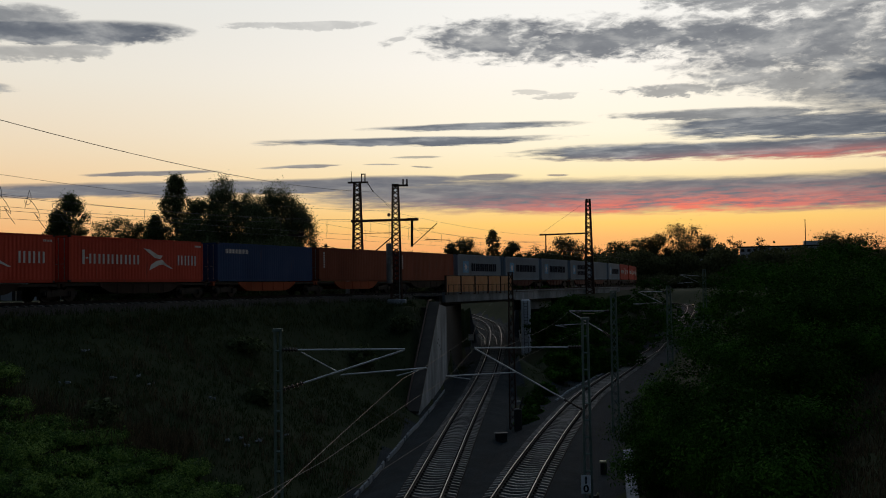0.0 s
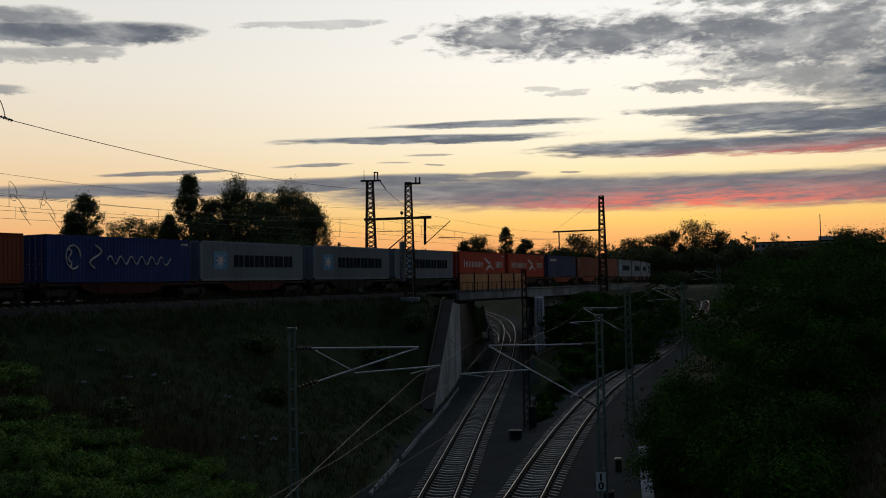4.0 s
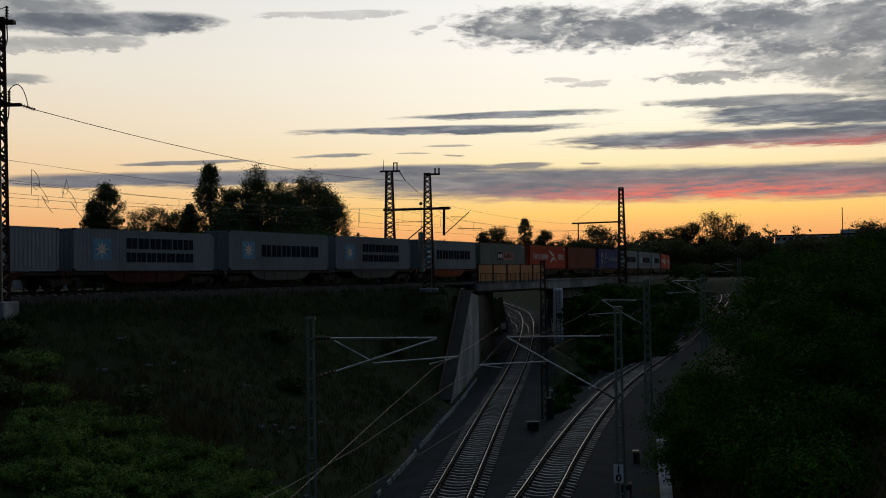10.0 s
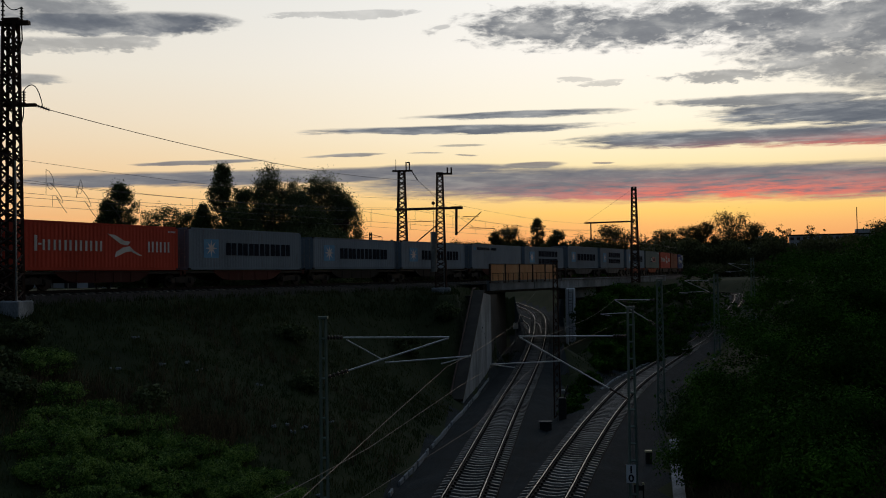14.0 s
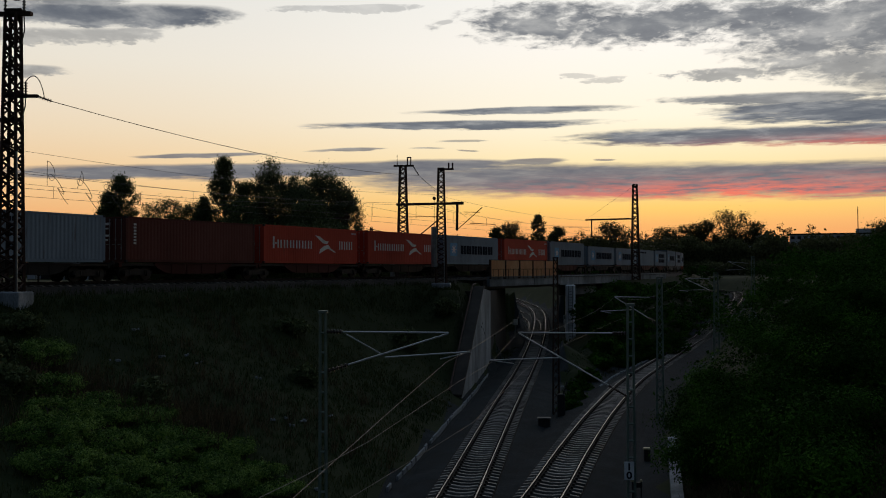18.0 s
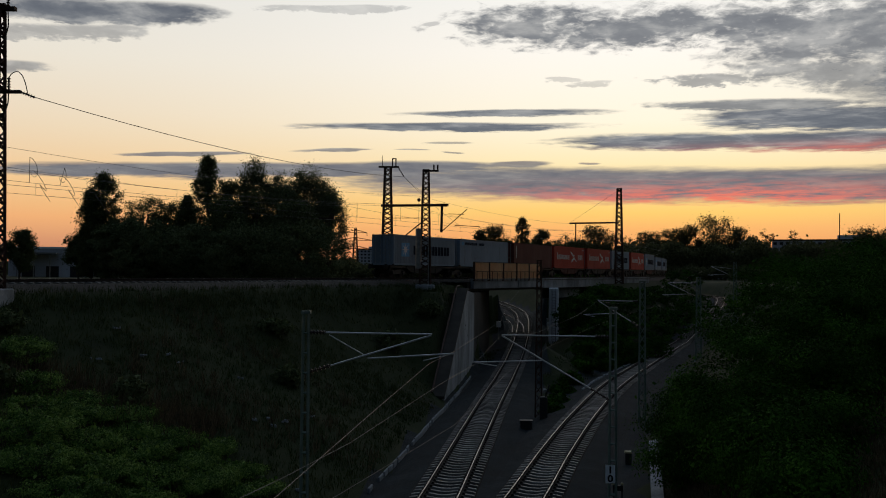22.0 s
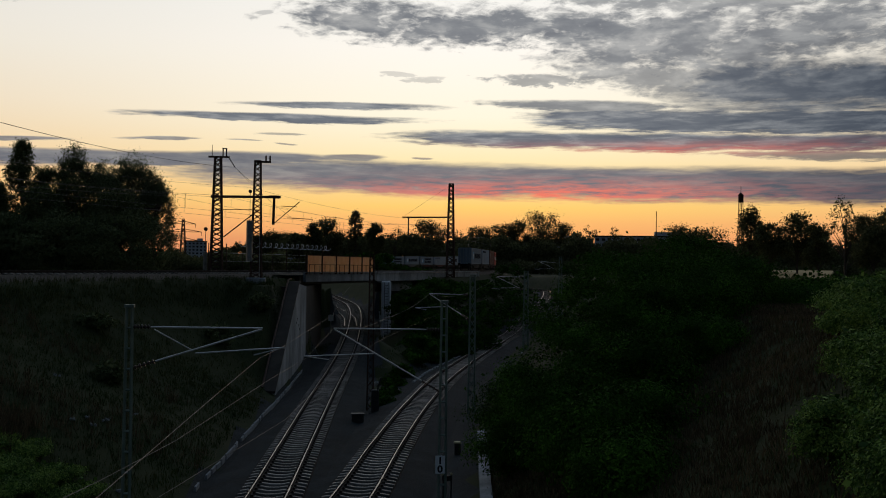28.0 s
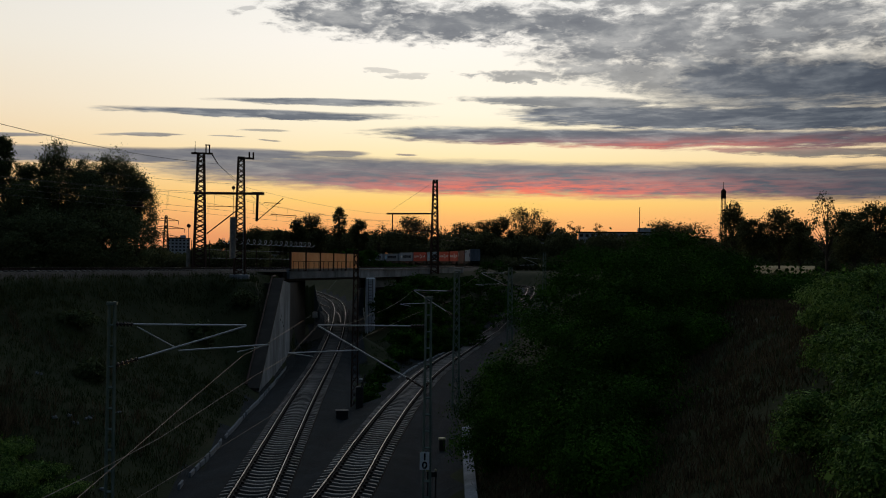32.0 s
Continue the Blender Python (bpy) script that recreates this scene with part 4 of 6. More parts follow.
tD = Vector((-24.78, 49.0, 7.1))
tall_d = lattice_mast("line_mast", "tall dark lattice mast with feeder arms beside the embankment", tD, 15.2, 0.92, 0.56, M_RUSTY, 30, "line masts", 0.75, 0.0, heavy=1.6)
part("head_arm", Shape().box((0.12, 0, 15.28), (1.75, 0.3, 0.2)).box((0.0, 0, 15.5), (0.9, 0.2, 0.12)), M_RUSTY, tall_d)
for dx, hh in ((-0.42, 1.15), (0.58, 0.75)):
    insulator((dx, 0, 15.38), (dx, 0, 15.38 + hh), tall_d, 0.1, 5)
head_loop = [Vector((-0.42 + 0.1 * k, 0, 16.5 - 0.38 * (k / 10) ** 0.6 - 0.25 * math.sin(math.pi * k / 10))) for k in range(11)]
part("jumper_wire", Shape().tube(head_loop, 0.025, 5), M_WIRE, tall_d)
part("feeder_arm", Shape().box((0.45, 0, 10.95), (1.8, 0.2, 0.16)), M_RUSTY, tall_d)
insulator((0.70, 0, 11.0), (0.70, 0, 11.7), tall_d, 0.1, 5)
insulator((1.30, 0, 10.95), (1.95, 0.3, 10.72), tall_d, 0.09, 6)
loop = [Vector((0.70 + 1.02 * k / 10, 0, 11.7 + 0.34 * math.sin(math.pi * k / 10) ** 0.7 - 0.9 * (k / 10) ** 4)) for k in range(11)]
part("jumper_wire", Shape().tube(loop, 0.025, 5), M_WIRE, tall_d)
part("jumper_wire", Shape().tube([(0.58, 0, 15.3), (0.62, 0, 14.4), (0.45, 0, 13.7), (0.28, 0, 13.4)], 0.035, 5), M_WIRE, tall_d)
part("jumper_wire", Shape().tube([(0.70, 0, 10.9), (0.68, 0, 10.4), (0.55, 0, 9.9), (0.42, 0, 9.75)], 0.035, 5), M_WIRE, tall_d)
part("feeder_arm", Shape().box((-0.15, 0, 9.72), (1.4, 0.24, 0.2)), M_RUSTY, tall_d)
part("feeder_arm", Shape().box((-0.5, 0, 8.5), (0.9, 0.2, 0.16)), M_RUSTY, tall_d)
part("switch_box", Shape().bevelled((-0.75, -0.5, 1.7), (0.35, 0.25, 0.6), 0.03), M_STEEL, tall_d, "small grey switch box")
part("number_plate", Shape().box((-0.72, -0.66, 0.95), (0.42, 0.03, 0.55)), M_WHITE, tall_d, "white plate with a dark mark")
part("downpipe", Shape().tube([(0.62, -0.62, 0.0), (0.45, -0.42, 8.0)], 0.05, 6), M_STEEL, tall_d)


def wire(name, pts, r, label, sag=0.0, n=14, mat=M_WIRE, smooth_it=False):
    full = []
    for a, b in zip(pts, pts[1:]):
        a, b = Vector(a), Vector(b)
        for k in range(n):
            u = k / n
            full.append(a.lerp(b, u) - Vector((0, 0, sag * 4 * u * (1 - u))))
    full.append(Vector(pts[-1]))
    return solid(name, Shape().tube(full, r, 4), mat, label, "wire")


wire("feeder_wire", [tD + Vector((1.95, 0.3, 10.72)), tA + Vector((1.7, 0, 12.0))], 0.020, "thin feeder wire between two tall masts", 0.8)
wire("feeder_wire", [tA + Vector((1.75, 0, 12.0)), tall_b.location + Vector((0.4, 0, 8.8))], 0.02, "thin wire slanting between two tall masts", 0.1)
wire("feeder_wire", [tA + Vector((1.75, 0, 12.0)), tA + Vector((7.4, 20, 7.9))], 0.02, "thin wire slanting from the mast head", 0.3)
wire("feeder_wire", [tD + Vector((-0.42, 0, 16.5)), (-52, 10, 24.5)], 0.03, "thin feeder wire leading off the mast head", 0.4)


def main_wire(name, off, up, s0, s1, span, sag, r, label):
    sh, s = [], s0
    while s < s1:
        for k in range(10):
            u = k / 10
            sh.append(MAIN.at(s + span * u, off, up - sag * 4 * u * (1 - u)))
        s += span
    return solid(name, Shape().tube(sh, r, 4), M_WIRE, label, "wire")


for off in (0.0, -5.2):
    main_wire("contact_wire", off, 5.5, -50, 300, 60, 0.05, 0.012, "contact wire of the main line")
    main_wire("messenger_wire", off, 7.0, -50, 300, 60, 0.8, 0.012, "sagging messenger wire of the main line")
main_wire("feeder_wire", -8.5, 9.5, -50, 180, 70, 1.0, 0.012, "feeder wire beyond the main line")
main_wire("feeder_wire", -9.6, 8.3, -50, 180, 70, 1.0, 0.012, "feeder wire beyond the main line")
droppers = Shape()
for off in (0.0, -5.2):
    for k in range(44):
        s = -48 + k * 7.5
        u = ((s + 50) % 60) / 60
        droppers.tube([MAIN.at(s, off, 5.48), MAIN.at(s, off, 7.0 - 0.8 * 4 * u * (1 - u))], 0.012, 4)
solid("dropper_wires", droppers, M_WIRE, "short upright droppers between the main line's wires", "wire", kind="stuff")
rnd = random.Random(3)
for k in range(3):
    s = 34 + k * 2.4
    pts, q = [], MAIN.at(s, -5.2, 7.5 - 0.3 * k)
    for j in range(30):
        u = j / 29
        if j == 0:
            v0 = ((s + 50) % 60) / 60
            pts.append(MAIN.at(s, -5.2, 7.0 - 0.8 * 4 * v0 * (1 - v0)))
        pts.append(q + Vector((math.sin(u * 13 + k) * 0.36 + u * 0.9, u * 0.8, -2.1 * u + 0.42 * math.cos(u * 15 + k))))
    solid("slack_jumper", Shape().tube(pts, 0.018, 4), M_WIRE, "curled slack jumper wire hanging from the line", "wire")
solid("section_insulator", Shape().box((0, 0, 0), (1.5, 0.25, 0.16)).box((0.5, 0, 0.12), (0.6, 0.2, 0.12)), M_CERAMIC, "dark section insulator in the overhead wire", "insulator", m=Matrix.Translation(MAIN.at(67, -5.2, 5.6)))

# wires of the lower tracks
wire("contact_wire", [(-2.6, 2.0, 6.45), (-2.03, 10.2, 6.45), (-1.69, 15.95, 6.45), (-1.1, 25.27, 6.45), (-0.6, 29.0, 6.43), (0.72, 41.7, 6.42), (1.5, 50.0, 6.38), (3.2, 88, 6.0), (6.4, 125, 7.0)], 0.006, "contact wire over the straight lower track", 0.0, 4)
wire("contact_wire", [(-3.2, 8.0, 5.5), (-2.09, 13.87, 5.5), (-1.85, 14.84, 5.5), (-0.35, 21.2, 5.5), (1.2, 33.0, 5.42), (1.94, 36.7, 5.5), (3.69, 45.06, 5.5), (8.0, 62.5, 5.55), (14.0, 84, 5.6), (20.6, 105, 5.7)], 0.005, "contact wire over the curving lower track", 0.0, 4)
wire("messenger_wire", [(-3.0, 8.0, 6.4), (-2.34, 11.93, 6.25), (-1.82, 14.47, 6.25), (-1.37, 17.67, 6.25), (-0.71, 22.4, 6.25), (0.06, 28.0, 6.17), (1.12, 36.0, 6.55)], 0.005, "messenger wire leading to the bracket of the curving track", 0.0, 4)
wire("messenger_wire", [(1.12, 36.0, 6.55), (4.2, 50, 6.2), (8.06, 62, 7.2), (14.0, 84, 6.6), (21.2, 105, 8.0), (36.9, 150, 10.2)], 0.008, "messenger wire over the curving lower track", 0.2, 6)

# ---- trackside things ----
box = thing("signal_box_unit", "small pale yellow trackside box on a dark stand", "trackside box", Matrix.Translation((7.86, 48.6, -0.55)))
part("stand", Shape().box((0, 0, 0.18), (0.30, 0.26, 0.62)), M_BLACK, box)
part("cover", Shape().bevelled((0, 0, 0.54), (0.36, 0.32, 0.10), 0.03), M_YELLOW, box, "pale yellow plastic cover")
lamp_box = thing("switch_lantern", "small dark ground unit with pale yellow caps", "trackside box", Matrix.Translation((5.75, 38.0, -0.6)))
part("stand", Shape().box((-0.16, 0, 0.62), (0.05, 0.05, 1.24)).box((0.16, 0, 0.62), (0.05, 0.05, 1.24)).box((0, 0, 1.1), (0.4, 0.06, 0.2)), M_BLACK, lamp_box)
for dx in (-0.16, 0.16):
    part("cap", Shape().bevelled((dx, 0, 1.27), (0.15 if dx < 0 else 0.09, 0.1, 0.08), 0.02), M_YELLOW, lamp_box)
cab = thing("relay_cabinet", "low black relay box on the ballast between the tracks", "trackside box", Matrix.Translation((3.35, 58.8, -0.6)))
part("case", Shape().bevelled((0, 0, 0.26), (0.72, 0.5, 0.52), 0.05), M_BLACK, cab)
part("lid", Shape().bevelled((0, 0, 0.55), (0.8, 0.58, 0.07), 0.02), M_BLACK, cab)
drum = thing("point_machine", "dark machine with a lever at the foot of the lattice mast", "trackside box", Matrix.Translation((4.7, 62.9, -0.6)))
part("case", Shape().bevelled((0, 0, 0.75), (0.5, 0.42, 1.5), 0.06), M_BLACK, drum)
part("lever", Shape().tube([(0.1, -0.3, 1.5), (0.35, -0.3, 2.3)], 0.05, 6), M_BLACK, drum)
part("label_plate", Shape().box((0.05, -0.27, 2.0), (0.22, 0.03, 0.07)), M_WHITE, drum)
low_wall = thing("retaining_wall", "pale low concrete wall at the edge of the path", "wall")
part("wall_block", Shape().sweep([(Vector((x, y, -0.6)), Vector((1, 0, 0)), Vector((0, 0, 1))) for x, y in ((5.85, 31), (6.8, 36.5), (8.0, 43.5), (9.05, 49.5))], [(0, 0), (0.45, 0), (0.45, 1.1), (0, 1.0)]), M_CONCRETE, low_wall)
kerb = thing("edge_stones", "broken line of pale edge stones along the ballast", "kerb")
pts = [(-4.3, 41.5), (-3.94, 44.9), (-3.56, 48.3), (-3.06, 54.0), (-2.41, 60.9), (-1.39, 71.05), (0.0, 87.5)]
ln = line_from(pts, 0.9)
rnd = random.Random(9)
for k in range(len(ln) - 1):
    d = ln[k + 1] - ln[k]
    if rnd.random() < 0.08:
        continue
    ob = part("edge_stone", Shape().bevelled((0, 0, 0.0), (rnd.uniform(0.84, 0.9), 0.10, 0.3), 0.02), M_CONCRETE, kerb)
    ob.matrix_basis = Matrix.Translation((*ln[k], -0.46 + rnd.uniform(-0.03, 0.03))) @ Matrix.Rotation(math.atan2(d[1], d[0]) + rnd.uniform(-0.06, 0.06), 4, "Z")
kerb2 = thing("edge_stones", "pale edge stones beside the curving track", "kerb")
ln = line_from([(9.0, 78), (12.0, 88), (15.6, 98), (19.5, 109)], 1.2)
for k in range(len(ln) - 1):
    d = ln[k + 1] - ln[k]
    ob = part("edge_stone", Shape().bevelled((0, 0, 0.0), (rnd.uniform(0.8, 1.25), 0.16, 0.4), 0.04), M_CONCRETE, kerb2)
    ob.matrix_basis = Matrix.Translation((*ln[k], -0.4 + rnd.uniform(-0.06, 0.04))) @ Matrix.Rotation(math.atan2(d[1], d[0]), 4, "Z")
rnd = random.Random(41)
for k, (x, y) in enumerate(((-16.9, 49.0), (-16.0, 50.5), (-15.2, 50.2), (-12.5, 52.0), (-10.2, 45.5), (-9.8, 46.5), (-9.4, 45.8), (-9.0, 47.2), (-18.3, 46.5), (-8.2, 49.5), (-19.2, 51.5), (-6.8, 38.8))):
    st = Shape()
    for j in range(rnd.randint(2, 4)):
        st.bevelled((rnd.uniform(-0.35, 0.35), rnd.uniform(-0.15, 0.15), 0.10), (rnd.uniform(0.08, 0.26), rnd.uniform(0.07, 0.13), rnd.uniform(0.06, 0.12)), 0.025)
    solid("rubble", st, M_CONCRETE, "pale rubble stones lying in the slope grass", "stones", "rubble on the slope", m=Matrix.Translation((x, y, float(ground_height([(x, y)])[0]) + 0.0)) @ Matrix.Rotation(rnd.uniform(0, 3), 4, "Z"))
# coil of fence wire beyond the bridge
coil = []
for k in range(260):
    u = k / 259
    s = 86 + 24 * u
    p = MAIN.at(s, -7.5, 2.85)
    a = u * 2 * math.pi * 17
    coil.append(p + Vector((math.cos(a) * 0.28, 0, math.sin(a) * 0.30)))
fence = thing("wire_fence", "far fence topped by a loose coil of wire", "fence")
part("coil", Shape().tube(coil, 0.03, 4), M_TUBE, fence, "bright loose coil of wire")
for k in range(9):
    p = MAIN.at(80 + k * 3.5, -7.5, -0.8)
    part("post", Shape().tube([p, p + Vector((0, 0, 3.6))], 0.05, 5), M_RUSTY, fence)
for zz in (0.9, 1.8):
    part("strand", Shape().tube([MAIN.at(80 + k * 3, -7.5, zz) for k in range(11)], 0.02, 4), M_STEEL, fence)

# far power pylon between the trees and the tall masts
pylon = lattice_mast("power_pylon", "distant lattice pylon with three cross arms", (-36.5, 300.0, 6.5), 16.5, 2.2, 0.5, M_RUSTY, 12)
for zz, w in ((10.0, 4.2), (12.6, 5.4), (15.0, 3.6)):
    part("cross_arm", Shape().tube([(-w, 0, zz), (0, 0, zz + 0.9), (w, 0, zz)], 0.10, 4).tube([(-w, 0, zz), (w, 0, zz)], 0.08, 4), M_RUSTY, pylon)
    for dx in (-w, w):
        insulator((dx, 0, zz), (dx, 0, zz - 1.1), pylon, 0.16, 4)
# small signal under the bridge
sig = thing("shunting_signal", "small pale shunting signal beside the track under the bridge", "signal", Matrix.Translation((3.3, 118.0, 1.0)))
part("post", Shape().tube([(0, 0, -0.6), (0, 0, 1.5)], 0.06, 6), M_STEEL, sig)
part("head", Shape().bevelled((0, 0, 1.7), (0.6, 0.2, 0.7), 0.05), M_WHITE, sig, "pale signal head")
for k in range(5):
    mk = thing("marker_post", "small white marker post beside the far track", "marker", Matrix.Translation((9.2 + 0.35 * k, 112.0 + 6 * k, 0.7 + 0.3 * k)), "marker posts")
    part("post", Shape().tube([(0, 0, -0.5), (0, 0, 0.7)], 0.05, 6), M_WHITE, mk)
    part("cap", Shape().box((0, 0, 0.75), (0.16, 0.05, 0.2)), M_WHITE, mk)

# ---- far buildings ----
def tower_block(name, label, at, size, rows, cols, turn):
    b = thing(name, label, "building", Matrix.Translation(at) @ Matrix.Rotation(turn, 4, "Z"))
    w, d, h = size
    part("wall", Shape().box((0, 0, h / 2), size), M_FACADE, b)
    part("roof", Shape().box((0, 0, h + 0.4), (w + 0.6, d + 0.6, 0.8)), M_DARKCONC, b)
    part("roof_house", Shape().box((w * 0.2, 0, h + 2.0), (w * 0.25, d * 0.4, 2.6)), M_FACADE, b)
    pane = Shape().box((0, 0, 0), (w / cols * 0.55, 0.25, h / rows * 0.5)).mesh("window")
    pane.materials.append(M_PANE)
    for r in range(rows):
        for c in range(cols):
            ob = part("window", pane, M_PANE, b)
            ob.matrix_basis = Matrix.Translation((w * ((c + 0.5) / cols - 0.5), -d / 2 - 0.05, h * (r + 0.5) / rows))
    return b


tower_block("apartment_block", "pale high-rise block far beyond the line", (-98.5, 900, 4), (20, 16, 26.5), 9, 6, 0.12)
tower_block("flat_block", "long flat-roofed building behind the trees", (205, 560, 4), (62, 16, 25.5), 8, 18, -0.3)
tower_block("flat_block", "lower flat-roofed building behind the trees", (158, 590, 4), (42, 14, 23.5), 7, 12, -0.25)
shed = thing("warehouse", "pale low warehouse with a flat roof far off", "building", Matrix.Translation((-111.5, 262, 6.5)) @ Matrix.Rotation(0.3, 4, "Z"))
part("wall", Shape().box((0, 0, 4.1), (28, 12, 8.2)), M_FACADE, shed)
part("roof", Shape().box((0, 0, 8.45), (29, 13, 0.5)), M_WHITE, shed)
part("canopy", Shape().box((-7, -9.2, 6.9), (11, 6, 0.35)), M_STEEL, shed)
for dx in (-11, -7, -3):
    part("canopy_post", Shape().tube([(dx, -11.6, 0), (dx, -11.6, 6.8)], 0.15, 6), M_STEEL, shed)
for dx in (-9, -3, 3, 9):
    part("loading_door", Shape().box((dx, -6.05, 1.8), (3.2, 0.15, 3.4)), M_PANE, shed)
tank = thing("water_tower", "round water tower on a lattice stand above the trees", "tower", Matrix.Translation((189.5, 400, 5)))
for k in range(4):
    a = math.pi / 4 + k * math.pi / 2
    part("leg", Shape().tube([(1.9 * math.cos(a), 1.9 * math.sin(a), 0), (0.9 * math.cos(a), 0.9 * math.sin(a), 34.9)], 0.16, 5), M_RUSTY, tank)
for k in range(7):
    z0 = 4 + 4 * k
    r0 = (1.9 - 0.95 * z0 / 32) * 0.7071
    part("brace", Shape().tube([(r0, r0, z0), (-r0, r0, z0 + 2), (-r0, -r0, z0), (r0, -r0, z0 + 2), (r0, r0, z0)], 0.10, 4), M_RUSTY, tank)
part("tank", Shape().tube([(0, 0, 34.8), (0, 0, 35.2), (0, 0, 38.0), (0, 0, 38.3)], 1.15, 14), M_RUSTY, tank, "dark round tank")
part("cap", Shape().tube([(0, 0, 38.2), (0, 0, 39.2)], 1.1, 14, 0.25), M_RUSTY, tank)
part("spike", Shape().tube([(0, 0, 39), (0, 0, 42)], 0.12, 5), M_RUSTY, tank)
yard = thing("street_lamp", "slim lamp mast above the far roof", "lamp", Matrix.Translation((196, 520, 5)))
part("pole", Shape().tube([(0, 0, 0), (0, 0, 38)], 0.35, 6, 0.2), M_RUSTY, yard)
field = solid("corn_field", Shape().add([(70, 150, 8.05), (87, 150, 8.1), (140, 240, 9.8), (112, 240, 9.7), (72, 150, 6.9), (87, 150, 6.9), (140, 240, 6.9), (115, 240, 6.9)], [(0, 1, 2, 3), (4, 5, 1, 0), (5, 6, 2, 1), (6, 7, 3, 2), (7, 4, 0, 3)]), M_FIELD, "pale ripe field beyond the shrubs", kind="structure")


# ---- goods train ----
LEN, WID, TALL, LOW_BOX, GAP_IN, GAP_OUT = 12.192, 2.438, 2.896, 2.591, 1.0615, 1.6157


def corrugated(height):
    """One long side: trapezoid corrugation between the rails, standing in the xz plane, outside towards -y."""
    x0, x1, n = -LEN / 2 + 0.16, LEN / 2 - 0.16, 42
    z0, z1 = 0.17, height - 0.12
    step = (x1 - x0) / n
    xs, ys = [], []
    for k in range(n):
        for u, d in ((0.0, 0.0), (0.30, 0.0), (0.5, 0.011), (0.80, 0.011)):
            xs.append(x0 + (k + u) * step)
            ys.append(d)
    xs.append(x1)
    ys.append(0.0)
    sh = Shape()
    m = len(xs)
    sh.v = [(x, -WID / 2 + 0.012 + y, z) for z in (z0, z1) for x, y in zip(xs, ys)]
    sh.f = [(k, k + 1, m + k + 1, m + k) for k in range(m - 1)]
    return sh


def box_meshes(height):
    out = {}
    fr = Shape()
    for sx in (-1, 1):
        for sy in (-1, 1):
            fr.box((sx * (LEN / 2 - 0.08), sy * (WID / 2 - 0.08), height / 2), (0.16, 0.16, height - 0.24))
        fr.box((sx * (LEN / 2 - 0.06), 0, height - 0.06), (0.12, WID - 0.32, 0.11))
        fr.box((sx * (LEN / 2 - 0.06), 0, 0.08), (0.12, WID - 0.32, 0.15))
    for sy in (-1, 1):
        fr.box((0, sy * (WID / 2 - 0.035), height - 0.06), (LEN - 0.36, 0.07, 0.11))
        fr.box((0, sy * (WID / 2 - 0.035), 0.085), (LEN - 0.36, 0.07, 0.16))
    out["frame"] = fr.mesh("frame")
    side = corrugated(height)
    out["side"] = side.mesh("side_wall")
    roof = Shape()
    n = 40
    xs = np.linspace(-LEN / 2 + 0.12, LEN / 2 - 0.12, n * 2 + 1)
    roof.v = [(x, y, height - 0.02 - (0.018 if k % 2 else 0.0)) for y in (-WID / 2 + 0.07, WID / 2 - 0.07) for k, x in enumerate(xs)]
    m = len(xs)
    roof.f = [(k, k + 1, m + k + 1, m + k) for k in range(m - 1)]
    out["roof"] = roof.mesh("roof")
    front = Shape()
    ys = np.linspace(-WID / 2 + 0.16, WID / 2 - 0.16, 33)
    front.v = [(LEN / 2 - 0.03 - (0.04 if (k // 2) % 2 else 0.0), y, z) for z in (0.16, height - 0.12) for k, y in enumerate(ys)]
    front.f = [(k, k + 1, 33 + k + 1, 33 + k) for k in range(32)]
    out["front"] = front.mesh("front_wall")
    leaf = Shape()
    leaf.box((-LEN / 2 + 0.04, 0, height / 2), (0.05, 1.03, height - 0.30))
    for k in range(4):
        leaf.box((-LEN / 2 + 0.008, 0, 0.55 + k * (height - 0.9) / 3.2), (0.02, 0.96, 0.28))
    out["leaf"] = leaf.mesh("door_leaf")
    rods = Shape()
    for dy in (-0.28, 0.24):
        rods.tube([(-LEN / 2 - 0.012, dy, 0.16), (-LEN / 2 - 0.012, dy, height - 0.14)], 0.022, 6)
        for zz in (0.2, 0.9, 1.45, height - 0.2):
            rods.box((-LEN / 2 - 0.01, dy, zz), (0.03, 0.11, 0.07))
        rods.box((-LEN / 2 - 0.02, dy + 0.14, 1.12), (0.025, 0.32, 0.04))
    out["rods"] = rods.mesh("lock_rod")
    out["rods"].materials.append(M_STEEL)
    plates = Shape()
    for a, b, s1, s2 in ((-0.05, height - 0.45, 0.5, 0.16), (0.02, height - 0.75, 0.3, 0.1), (0.0, 1.7, 0.42, 0.12), (0.05, 1.42, 0.3, 0.12)):
        plates.box((-LEN / 2 - 0.004, a, b), (0.008, s1, s2))
    out["plates"] = plates.mesh("door_plate")
    out["plates"].materials.append(M_INK["white"])
    return out


SETS = {TALL: box_meshes(TALL), LOW_BOX: box_meshes(LOW_BOX)}
casting = Shape().bevelled((0, 0, 0), (0.178, 0.162, 0.118), 0.012).mesh("corner_casting")
casting.materials.append(M_UNDER)


def flat_x(f):
    """From a share of the visible side's length, rear to front, to x."""
    return -LEN / 2 + f * LEN


def slab(sh, f0, f1, z0, z1, d=0.0):
    y = -WID / 2 - 0.004 - d
    return sh.box(((flat_x(f0) + flat_x(f1)) / 2, y, (z0 + z1) / 2), (flat_x(f1) - flat_x(f0), 0.012, z1 - z0))


def bar_word(sh, f0, f1, z0, z1, n, fill=0.62, weight=0.34, seed=0):
    """A word that cannot stand here as text: a row of plain upright bars of its size."""
    w = (f1 - f0) / n
    for k in range(n):
        a = f0 + w * k
        slab(sh, a, a + w * weight * 0.86, z0, z1)
        slab(sh, a + w * 0.47, a + w * (0.47 + weight * 0.86), z0, z1)
    return sh


